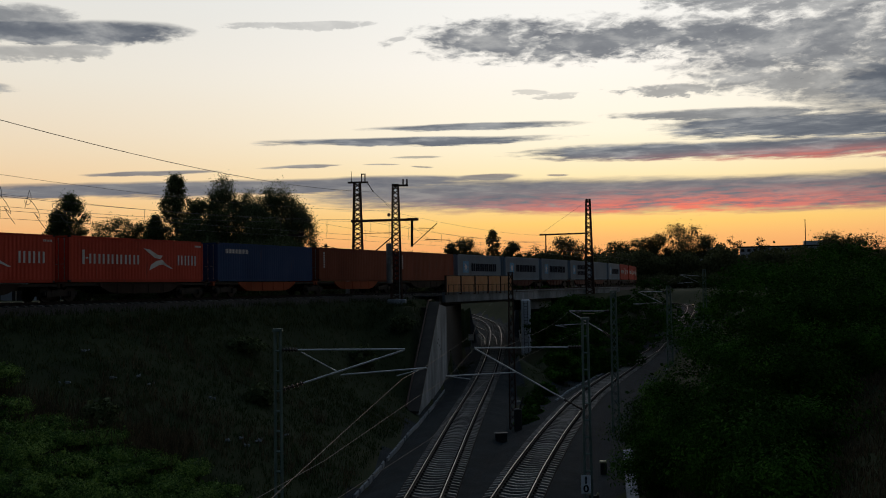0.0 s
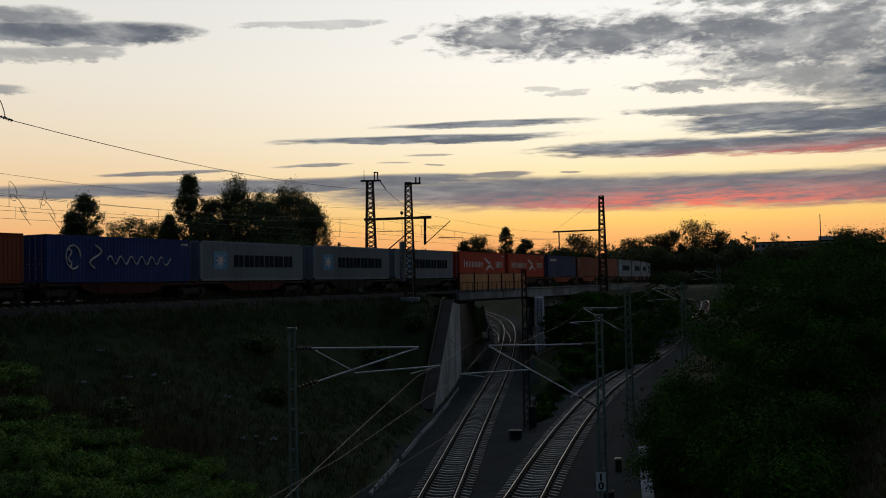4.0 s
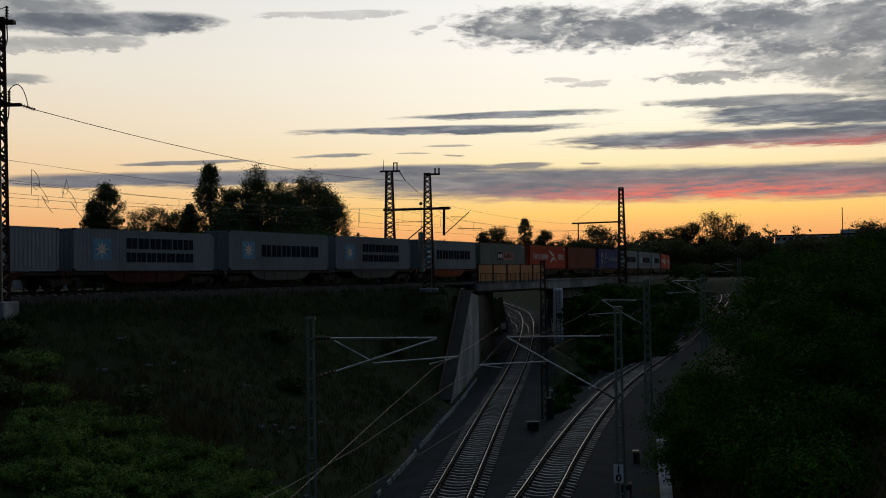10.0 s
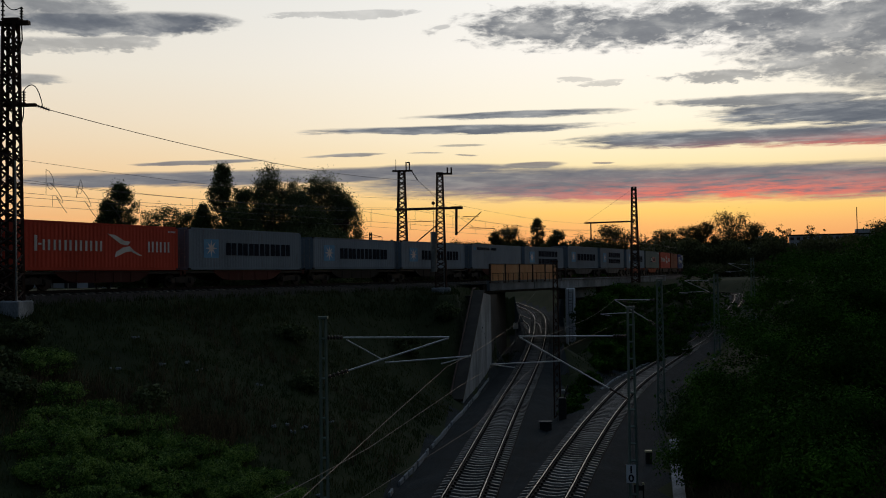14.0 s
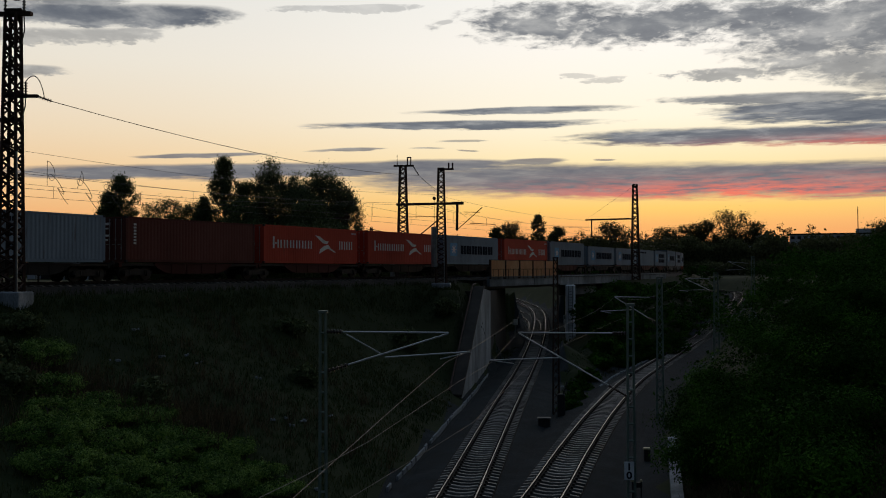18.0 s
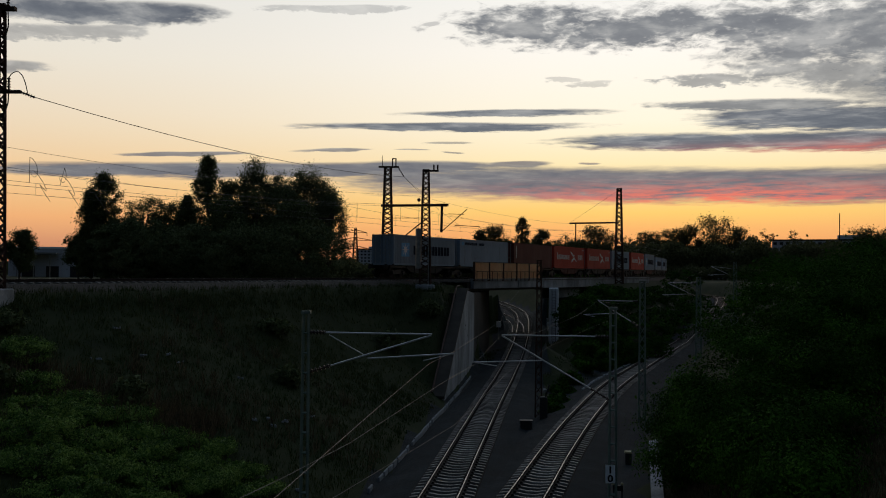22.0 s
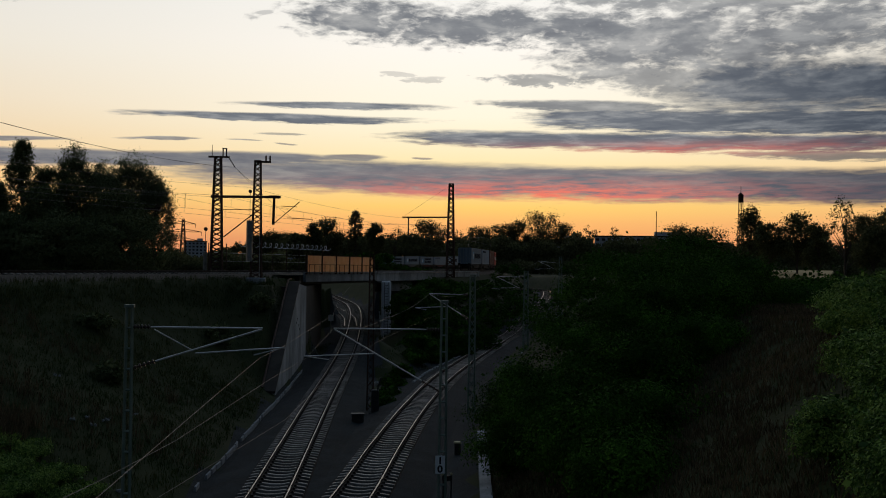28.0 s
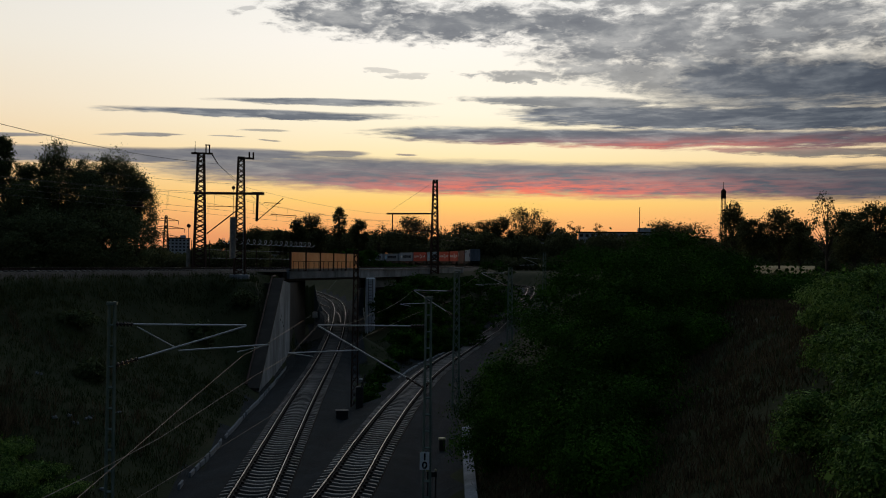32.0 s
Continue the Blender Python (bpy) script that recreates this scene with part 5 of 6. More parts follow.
def star(sh, f, z, r, n=8):
    y = -WID / 2 - 0.014
    pts = []
    for k in range(n * 2):
        a = math.pi * k / n + math.pi / 2
        q = r if k % 2 == 0 else r * 0.34
        pts.append((flat_x(f) + q * math.cos(a), y, z + q * math.sin(a)))
    return sh.prism(pts, (0, 0.008, 0))


def emblem(kind, h):
    """Lettering and emblems of one long side: list of (part name, shape, ink)."""
    out = []
    mid = h * 0.5
    if kind in ("star_word", "star_two"):
        sq = slab(Shape(), 0.115, 0.235, mid - 0.62, mid + 0.68)
        out.append(("emblem_square", sq, "sky"))
        out.append(("emblem_star", star(Shape(), 0.175, mid + 0.04, 0.60), "white"))
        if kind == "star_word":
            out.append(("lettering", bar_word(Shape(), 0.30, 0.90, mid - 0.42, mid + 0.46, 6, 0.7, 0.46, seed=4), "navy"))
        else:
            out.append(("lettering", bar_word(Shape(), 0.34, 0.84, mid + 0.12, mid + 0.80, 6, 0.7, 0.46, seed=4), "navy"))
            out.append(("lettering", bar_word(Shape(), 0.34, 0.84, mid - 0.74, mid - 0.14, 7, 0.66, 0.46, seed=5), "navy"))
    elif kind == "small_line":
        out.append(("emblem_square", slab(Shape(), 0.035, 0.075, h - 0.66, h - 0.30), "sky"))
        out.append(("lettering", bar_word(Shape(), 0.10, 0.34, h - 0.62, h - 0.34, 6, seed=4), "navy"))
        out.append(("lettering", bar_word(Shape(), 0.37, 0.48, h - 0.62, h - 0.34, 4, seed=6), "navy"))
    elif kind == "bird":
        z0, z1 = mid - 0.28, mid + 0.46
        out.append(("lettering", slab(Shape(), 0.085, 0.10, z0 - 0.04, z1 + 0.12).box((flat_x(0.115), -WID / 2 - 0.004, mid + 0.08), (0.2, 0.012, 0.1)), "white"))
        out.append(("lettering", bar_word(Shape(), 0.13, 0.50, z0, z1 - 0.12, 6, 0.56, 0.24, seed=8), "white"))
        out.append(("lettering", bar_word(Shape(), 0.785, 0.955, z0, z1 - 0.05, 3, 0.56, 0.24, seed=9), "white"))
        b = Shape()
        y = -WID / 2 - 0.006

        def pt(f, z):
            return (flat_x(f), y, z)

        b.prism([pt(0.515, mid + 0.82), pt(0.565, mid + 0.74), pt(0.625, mid + 0.40), pt(0.665, mid + 0.36), pt(0.645, mid + 0.12), pt(0.60, mid + 0.20)], (0, 0.012, 0))
        b.prism([pt(0.56, mid - 0.66), pt(0.57, mid - 0.30), pt(0.615, mid - 0.02), pt(0.66, mid + 0.08), pt(0.69, mid - 0.22), pt(0.635, mid - 0.30)], (0, 0.012, 0))
        b.prism([pt(0.66, mid - 0.06), pt(0.69, mid - 0.22), pt(0.745, mid - 0.52), pt(0.725, mid - 0.52), pt(0.675, mid - 0.30)], (0, 0.012, 0))
        out.append(("emblem_wing", b, "white"))
        out.append(("small_marks", bar_word(Shape(), 0.93, 0.985, h - 0.42, h - 0.30, 3, seed=2), "white"))
    elif kind == "script":
        b = Shape()
        y = -WID / 2 - 0.01
        ring = [(flat_x(0.16) + 0.55 * math.cos(a), y, mid + 0.1 + 0.72 * math.sin(a)) for a in np.linspace(0, 5.4, 20)]
        b.tube(ring, 0.05, 5)
        b.tube([(flat_x(0.14 + 0.01 * math.sin(k)), y, mid - 0.5 + 0.11 * k) for k in range(11)], 0.05, 5)
        out.append(("emblem_ring", b, "white"))
        c = Shape()
        c.tube([(flat_x(0.30) + 0.5 * math.sin(u * 6.2) * (1 - 0.2 * u), y, mid + 0.85 - 1.45 * u) for u in np.linspace(0, 1, 22)], 0.06, 5)
        c.tube([(flat_x(0.38 + 0.40 * u), y, mid - 0.05 + 0.26 * math.sin(u * 34)) for u in np.linspace(0, 1, 60)], 0.05, 5)
        c.tube([(flat_x(0.78 + 0.06 * u), y, mid - 0.1 - 0.25 * math.sin(u * 4)) for u in np.linspace(0, 1, 10)], 0.05, 5)
        out.append(("lettering", c, "white"))
        out.append(("small_marks", bar_word(Shape(), 0.93, 0.985, h - 0.42, h - 0.26, 3, seed=2), "white"))
    elif kind == "two_panel":
        out.append(("emblem_panel", slab(Shape(), 0.365, 0.485, mid - 0.42, mid + 0.42), "navy"))
        out.append(("emblem_panel", slab(Shape(), 0.487, 0.72, mid - 0.42, mid + 0.42), "rose"))
        a = Shape()
        for k in range(3):
            slab(a, 0.378 + k * 0.035, 0.401 + k * 0.035, mid - 0.24, mid + 0.26, 0.008)
        out.append(("lettering", a, "white"))
        a = Shape()
        for k in range(8):
            slab(a, 0.505 + k * 0.025, 0.518 + k * 0.025, mid - 0.22, mid + (0.30 if k in (0, 3, 4, 5, 7) else 0.1), 0.008)
        out.append(("lettering", a, "navy"))
        out.append(("small_marks", bar_word(Shape(), 0.92, 0.98, h - 0.42, h - 0.26, 3, seed=2), "white"))
    elif kind == "top_word":
        out.append(("lettering", bar_word(Shape(), 0.075, 0.30, h - 0.78, h - 0.46, 8, 0.5, 0.3, seed=3), "white"))
    elif kind == "column":
        a = Shape()
        for k in range(7):
            slab(a, 0.052, 0.070, h - 0.55 - 0.2 * k, h - 0.43 - 0.2 * k)
        out.append(("small_marks", a, "white"))
    return out


EMBLEMS, LABELS = {}, {
    "star_word": "with white star and dark bars", "star_two": "with star and two dark rows", "small_line": "with small dark corner bars",
    "bird": "with white bars and wings", "script": "with white ring and script", "two_panel": "with navy and rose panels", "top_word": "with small white top bars", "column": "with small white marks", "plain": "with rusty streaks",
}
TINTS = {"grey": "light grey", "red": "bright red", "brown": "brown-red", "dark": "maroon", "blue": "dark blue", "royal": "royal blue", "green": "grey-green"}


def container(tint, kind, h):
    box = thing("shipping_container", f"{TINTS[tint]} corrugated steel container {LABELS[kind]}", "container", group="containers of the goods train")
    s, mat = SETS[h], M_BOX[tint]

    def skin(name, key, parent=box, m=None):
        me = s[key]
        if not me.materials:
            me.materials.append(mat)
        ob = part(name, me, mat, parent)
        ob.material_slots[0].link = "OBJECT"
        ob.material_slots[0].material = mat
        if m is not None:
            ob.matrix_basis = m
        return ob

    turn = Matrix.Rotation(math.pi, 4, "Z")
    skin("frame", "frame")
    skin("side_wall", "side")
    skin("side_wall", "side", m=turn)
    skin("roof", "roof")
    skin("front_wall", "front")
    for sy in (-0.535, 0.535):
        leaf = skin("door_leaf", "leaf", m=Matrix.Translation((0, sy, 0)))
        part("lock_rod", s["rods"], M_STEEL, leaf, "thin steel lock rod with handle")
    if kind in ("bird", "plain", "column", "top_word"):
        part("door_plate", s["plates"], M_INK["white"], box, "white marks on the doors").matrix_basis = Matrix.Translation((0, 0.5, 0))
    for sx in (-1, 1):
        for sy in (-1, 1):
            for z in (0.06, h - 0.06):
                part("corner_casting", casting, M_UNDER, box).matrix_basis = Matrix.Translation((sx * (LEN / 2 - 0.086), sy * (WID / 2 - 0.078), z))
    if (kind, h) not in EMBLEMS:
        EMBLEMS[kind, h] = []
        for name, sh, ink in emblem(kind, h):
            me = sh.mesh(name)
            me.materials.append(M_INK[ink])
            EMBLEMS[kind, h].append((name, me, ink))
    for name, me, ink in EMBLEMS[kind, h]:
        part(name, me, M_INK[ink], box)
        part(name, me, M_INK[ink], box).matrix_basis = turn
    return box


# shared wagon meshes; origin at the middle of the platform, on the rail's top
def wagon_meshes():
    out = {}
    sh = Shape()
    L = 6.35
    prof = [(-L + 2.7, 1.02), (-L + 3.1, 0.74), (-L + 3.6, 0.52), (-L + 4.2, 0.42), (L - 4.2, 0.42), (L - 3.6, 0.52), (L - 3.1, 0.74), (L - 2.7, 1.02), (L - 2.7, 1.12), (-L + 2.7, 1.12)]
    sh.prism([(x, -1.16, z) for x, z in prof], (0, 0.16, 0))
    sh.box((0, -1.18, 1.09), (2 * L - 5.4, 0.05, 0.06))
    for k in range(4):
        sh.box((-2.1 + k * 1.4, -1.175, 0.74), (0.06, 0.04, 0.58))
    out["sill"] = sh.mesh("side_sill")
    out["floor"] = Shape().box((0, 0, 1.02), (2 * L, 2.26, 0.16)).box((0, 0, 0.86), (2 * L, 0.5, 0.3)).mesh("centre_beam")
    end = Shape().box((0, 0, 1.0), (0.2, 2.3, 0.3)).box((0.0, 0, 1.13), (0.5, 2.36, 0.05))
    out["end"] = end.mesh("end_beam")
    out["buffer"] = Shape().tube([(0, 0, 0), (0.35, 0, 0)], 0.10, 10).tube([(0.35, 0, 0), (0.42, 0, 0)], 0.225, 14).mesh("buffer")
    bog = Shape()
    for sy in (-1, 1):
        prof = [(-1.25, 0.42), (-0.8, 0.34), (0.8, 0.34), (1.25, 0.42), (1.25, 0.60), (0.55, 0.72), (-0.55, 0.72), (-1.25, 0.60)]
        bog.prism([(x, sy * 1.02 - 0.06, z) for x, z in prof], (0, 0.12, 0))
        for sx in (-0.9, 0.9):
            bog.box((sx, sy * 1.05, 0.46), (0.34, 0.2, 0.34))
            bog.tube([(sx - 0.26, sy * 1.06, 0.40), (sx - 0.26, sy * 1.06, 0.66)], 0.08, 8)
            bog.tube([(sx + 0.26, sy * 1.06, 0.40), (sx + 0.26, sy * 1.06, 0.66)], 0.08, 8)
    bog.box((0, 0, 0.66), (0.5, 2.1, 0.22))
    out["bogie"] = bog.mesh("bogie_frame")
    ws = Shape().tube([(0, -0.72, 0), (0, 0.72, 0)], 0.09, 8)
    for sy in (-1, 1):
        ws.tube([(0, sy * 0.70, 0), (0, sy * 0.835, 0)], 0.46, 20)
        ws.tube([(0, sy * 0.675, 0), (0, sy * 0.70, 0)], 0.49, 20)
    out["wheelset"] = ws.mesh("wheelset")
    gear = Shape().tube([(-0.9, 0, 0), (0.9, 0, 0)], 0.2, 10).box((1.3, 0, 0.05), (0.5, 0.35, 0.35))
    out["gear"] = gear.mesh("brake_reservoir")
    for key, me in out.items():
        me.materials.append(M_UNDER)
    return out


WM = wagon_meshes()


def platform(tint, rear_half):
    words = {"orange": "orange-red", "red": "dull red", "grey": "pale grey", "black": "sooty black", "brown": "brown"}[tint]
    w = thing("container_wagon", f"{words} fish-bellied flat wagon carrying one container", "wagon", group="wagons of the goods train")
    mat = M_WAGON[tint]

    def skin(name, key, m=None, colour=True):
        ob = part(name, WM[key], M_UNDER, w)
        if colour:
            ob.material_slots[0].link = "OBJECT"
            ob.material_slots[0].material = mat
        if m is not None:
            ob.matrix_basis = m
        return ob

    outer = -1 if rear_half else 1
    skin("side_sill", "sill")
    skin("side_sill", "sill", Matrix.Rotation(math.pi, 4, "Z"))
    skin("centre_beam", "floor", None, False)
    skin("end_beam", "end", Matrix.Translation((6.45, 0, 0)))
    skin("end_beam", "end", Matrix.Translation((-6.45, 0, 0)))
    skin("brake_reservoir", "gear", Matrix.Translation((0.6, 0.3, 0.62)), False)
    for sy in (-0.875, 0.875):
        m = Matrix.Translation((outer * 6.5, sy, 1.04))
        skin("buffer", "buffer", m if outer > 0 else m @ Matrix.Rotation(math.pi, 4, "Z"), False)
    ends = [outer * 5.0] + ([6.096 + GAP_IN / 2] if rear_half else [])
    for x in ends:
        b = skin("bogie", "bogie", Matrix.Translation((x, 0, 0)), False)
        for dx in (-0.9, 0.9):
            part("wheelset", WM["wheelset"], M_UNDER, b, "pair of steel wheels on an axle").matrix_basis = Matrix.Translation((dx, 0, 0.46))
    return w


# from the tail of the train forward: colour, emblem, tall or not
TRAIN = (
    "grey star_word 1", "grey small_line 1", "dark column 1", "red bird 1", "red bird 1", "grey star_word 1", "red bird 1", "grey star_word 1", "grey star_word 0", "grey star_word 0", "grey small_line 0", "grey star_two 0",
    "grey star_word 1", "grey star_two 1", "grey star_word 1", "green two_panel 1", "red bird 1", "brown plain 1", "royal script 1", "grey star_word 1", "grey star_word 1", "grey star_word 1", "red bird 1", "red bird 1",
    "blue top_word 1", "brown column 1", "brown column 1", "grey star_word 1", "grey star_word 1", "grey star_word 1", "grey star_two 1", "grey plain 1", "grey star_word 1", "red bird 1", "red bird 1", "red bird 1",
)
PAIRS = ("black", "red", "brown", "red", "black", "red", "grey", "orange", "black", "red", "black", "brown", "orange", "brown", "red", "red", "black", "red")
ROLLING = []
for n, line in enumerate(TRAIN):
    tint, kind, tall = line.split()
    mid = n * LEN + ((n + 1) // 2) * GAP_IN + (n // 2) * GAP_OUT + LEN / 2
    ROLLING.append((container(tint, kind, TALL if tall == "1" else LOW_BOX), mid, 1.18))
    ROLLING.append((platform(PAIRS[n // 2], n % 2 == 0), mid, 0.0))


def tail_at(t):
    return -276.54 + 16.243 * t - 0.02476 * t * t


def riding(s, up):
    a, b = MAIN.at(s - 4.8), MAIN.at(s + 4.8)
    p, d = (a + b) / 2, b - a
    return Matrix.Translation((p.x, p.y, p.z + up)) @ Matrix.Rotation(math.atan2(d.y, d.x), 4, "Z")


def motions():
    for ob, mid, up in ROLLING:
        walk(ob, [(t, riding(mid + tail_at(t), up)) for t in range(33)])


# ---- plants ----
def leaves(centres, length, rng, width=0.45, facing=None):
    """Diamond leaves of the given length at the centres, turned every way or loosely towards a facing."""
    n = len(centres)
    a = rng.normal(size=(n, 3))
    if facing is not None:
        a = np.cross(facing + a * 0.28, rng.normal(size=(n, 3)))
    a /= np.linalg.norm(a, axis=1, keepdims=True)
    b = np.cross(a, rng.normal(size=(n, 3)) if facing is None else facing + rng.normal(size=(n, 3)) * 0.35)
    b /= np.linalg.norm(b, axis=1, keepdims=True) + 1e-9
    ln = (length * rng.uniform(0.6, 1.3, n))[:, None]
    a, b = a * ln / 2, b * ln * width / 2
    return np.stack([centres - a, centres + b - a * 0.1, centres + a, centres - b - a * 0.1], 1)


def in_ball(n, rng):
    d = rng.normal(size=(n, 3))
    return d / np.linalg.norm(d, axis=1, keepdims=True) * rng.uniform(0.02, 1.0, n)[:, None] ** 0.45


def crown_tips(kind, h, r, n, rng):
    """Places of leaf clumps for a crown of the given kind."""
    if kind == "p":
        u = rng.uniform(0.10, 1.0, n) ** 0.9
        env = r * 1.55 * u**0.3 * (1.0 - u) ** 0.45 * (1 + 0.18 * np.sin(u * 17 + r * 9)) + 0.1
        a, q = rng.uniform(0, 2 * math.pi, n), np.sqrt(rng.uniform(0.1, 1, n))
        return np.c_[env * q * np.cos(a), env * q * np.sin(a), u * h * 0.985]
    if kind == "d":
        # broad dome with billowing lobes
        d = rng.normal(size=(n, 3))
        d /= np.linalg.norm(d, axis=1, keepdims=True)
        d[:, 2] = np.where(d[:, 2] < -0.55, -d[:, 2], d[:, 2])
        lump = np.array([0.92 + 0.26 * noise.noise((x * 2.1 + r, y * 2.1 + h, z * 2.1)) + 0.13 * noise.noise((x * 6, y * 6 + r, z * 6)) for x, y, z in d])
        q = rng.uniform(0.35, 1.0, n) ** 0.4
        p = d * (q * lump)[:, None] * (r, r, h * 0.44)
        p[:, 2] += h * 0.54
        return p
    if kind == "b":
        d = rng.normal(size=(n, 3))
        d /= np.linalg.norm(d, axis=1, keepdims=True)
        q = rng.uniform(0.45, 1.0, n)[:, None] ** (0.5 if n > 80 else 0.3)
        p = d * q * (r, r, h * 0.52)
        p[:, 2] = p[:, 2] + h * 0.46
        lump = np.array([1 + 0.30 * noise.noise((x * 0.8 / max(r, 1) * 2, y * 0.8 / max(r, 1) * 2, z * 0.4)) for x, y, z in p])
        p[:, :2] *= lump[:, None]
        return p[p[:, 2] > 0.1]
    lobes = 9 if kind == "r" else 8 if kind == "w" else 7
    out = []
    for k in range(lobes):
        a = 2 * math.pi * (k * 0.381 + rng.uniform(-0.05, 0.05))
        hz = (0.40, 0.55, 0.66, 0.78, 0.86, 0.50, 0.70, 0.62, 0.90)[k % 9]
        rad = r * (0.62 if hz < 0.8 else 0.3) * rng.uniform(0.75, 1.1)
        c = np.array([rad * math.cos(a), rad * math.sin(a), h * hz])
        s = r * rng.uniform(0.42, 0.60)
        m = max(3, n // lobes)
        d = rng.normal(size=(m, 3))
        d /= np.linalg.norm(d, axis=1, keepdims=True)
        d *= rng.uniform(0.5, 1.0, m)[:, None]
        up = min(h * 0.14, s) if kind != "w" else h * 0.15
        out.append(c + d * (s, s, up))
    p = np.vstack(out)
    if kind == "w":
        drop = p[rng.random(len(p)) < 0.5].copy()
        drop[:, 2] -= rng.uniform(0.08, 0.34, len(drop)) * h
        drop[:, :2] *= 1.12
        p = np.vstack([p, drop])
    p[:, 2] = np.minimum(p[:, 2], h * 0.97)
    return p


def plant(name, label, category, at, h, r, kind, seed, clumps, per, leaf, mat, group="", spread=None, core=5):
    rng = np.random.default_rng(seed)
    t = thing(name, label, category, Matrix.Translation(at) @ Matrix.Rotation(rng.uniform(0, 6.28), 4, "Z"), group)
    tips = crown_tips(kind, h, r, clumps, rng)
    sh = Shape()
    top = h * (0.95 if kind == "p" else 0.72)
    if kind == "b":
        for k in range(6):
            q = tips[rng.integers(len(tips))] * (0.8, 0.8, 0.9)
            sh.tube([(0.1 * k - 0.25, 0.05 * k, -0.3), tuple(q * (0.4, 0.4, 0.55)), tuple(q)], 0.05, 5, 0.015)
    else:
        bend = rng.uniform(-0.25, 0.25, 2)
        axis = [(bend[0] * u * (1 - u) * 3, bend[1] * u * (1 - u) * 3, -0.4 + (top + 0.4) * u) for u in np.linspace(0, 1, 7)]
        sh.tube(axis, 0.016 * h + 0.06, 8, 0.03)
        for k in rng.choice(len(tips), min(len(tips), 26), replace=False):
            q = tips[k]
            z0 = max(h * 0.12, min(q[2] * (0.75 if kind == "p" else 0.55), top * 0.9))
            sh.tube([(0, 0, z0), tuple((q + (0, 0, z0)) / 2 + (0, 0, 0.3)), tuple(q)], 0.05 + 0.004 * h, 5, 0.015)
    if kind == "b":
        tagged(part("stem", sh, M_BARK, t), kind="stuff")
    else:
        part("trunk", sh, M_BARK, t, "dark bark trunk with limbs")
    sc = spread if spread else max(0.35, r * 0.15)
    ball = in_ball(len(tips) * per, rng)
    if kind == "b":
        # leaves lie on the rounded tops of the sprays
        size = np.repeat(rng.uniform(0.6, 1.35, len(tips)), per)[:, None]
        ball[:, 2] = np.abs(ball[:, 2]) * 1.1 - 0.35
        c = np.repeat(tips, per, 0) + ball * size * (sc * 1.5, sc * 1.5, sc * 1.0)
        out = c - (0, 0, h * 0.3)
        out /= np.linalg.norm(out, axis=1, keepdims=True) + 1e-6
        facing = ball + out * 0.5 + (0, 0, 0.35)
        c[:, 2] = np.maximum(c[:, 2], 0.05)
        q = leaves(c, leaf, rng, 0.5, facing / (np.linalg.norm(facing, axis=1, keepdims=True) + 1e-6))
    else:
        stray = np.where(rng.random(len(ball)) < (0.30 if kind == "d" else 0.16), 2.1, 1.0)[:, None]
        c = np.repeat(tips, per, 0) + ball * stray * (sc * 1.45, sc * 1.45, sc * 1.15)
        c[:, 2] = np.maximum(c[:, 2], 0.05)
        q = leaves(c, leaf, rng)
    if core:
        inner = np.repeat(tips, core, 0) * (0.9, 0.9, 0.97) + rng.normal(size=(len(tips) * core, 3)) * sc * 0.6
        q = np.concatenate([q, leaves(inner, leaf * 1.9, rng, 0.8)])
    ob = part("crown", quads_mesh("crown", q, mat), mat, t, "crown of many small leaves")
    return t


def on_ground(x, y):
    return (x, y, float(ground_height([(x, y)])[0]) - 0.1)


NAMES = {"p": ("poplar_tree", "tall slender poplar in dark green leaf", "tree"), "w": ("willow_tree", "broad grey-green willow with drooping sprays", "tree"), "r": ("broadleaf_tree", "rounded dark broadleaf tree", "tree"), "s": ("sparse_tree", "thin-leaved tree with bare twigs showing", "tree"), "d": ("broadleaf_tree", "broad domed tree with billowing grey-green crown", "tree"), "b": ("shrub", "dense dark green shrub", "shrub")}
LEFT_TREES = ( (-48.5,125,15.0,2.4,'p'), (-49.3,123,12.7,1.4,'p'), (-34.4,124,17.4,1.9,'p'), (-32.1,126,15.0,2.1,'r'), (-28.7,126,17.5,3.0,'d'), (-25.4,127,15.4,2.7,'d'), (-21.6,126,16.7,3.7,'d'), (-18.6,124,13.6,2.7,'d'), (-43.9,128,11.9,3.2,'r'), (-40.7,130,11.7,2.6,'r'), (-37.6,126,12.1,1.2,'p'), (-44.3,120,9.6,3.0,'b'), (-39.0,117,8.5,4.0,'b'), (-33.9,116,8.1,3.9,'b'), (-26.6,114,8.4,4.8,'b'), (-19.5,112,8.4,4.7,'b'), (-52.5,127,7.0,1.8,'r'), (-62.0,130,7.6,2.0,'r'), (-66.0,128,6.5,2.2,'r'), (-23.2,125,14.6,3.4,'w'), (-27.6,121,12.5,3.0,'r'), (-22.0,118,11.0,3.6,'r'), (-31.0,119,11.5,3.2,'r') )
FAR_TREES = ( (9.5,403,22.7,6.6,'r'), (2.7,385,19.7,3.6,'r'), (20.6,394,25.6,3.4,'p'), (30.1,412,21.5,4.3,'r'), (37.6,403,20.4,4.3,'s'), (49.5,394,21.8,8.4,'r'), (64.8,421,21.3,5.0,'s'), (78.6,430,21.5,6.0,'r'), (90.5,439,23.3,6.3,'r'), (98.9,439,25.2,5.7,'r'), (111.8,448,29.7,9.6,'r'), (123.1,448,24.8,7.2,'r'), (130.6,430,24.7,4.3,'s'), (141.6,430,23.9,4.3,'s') )
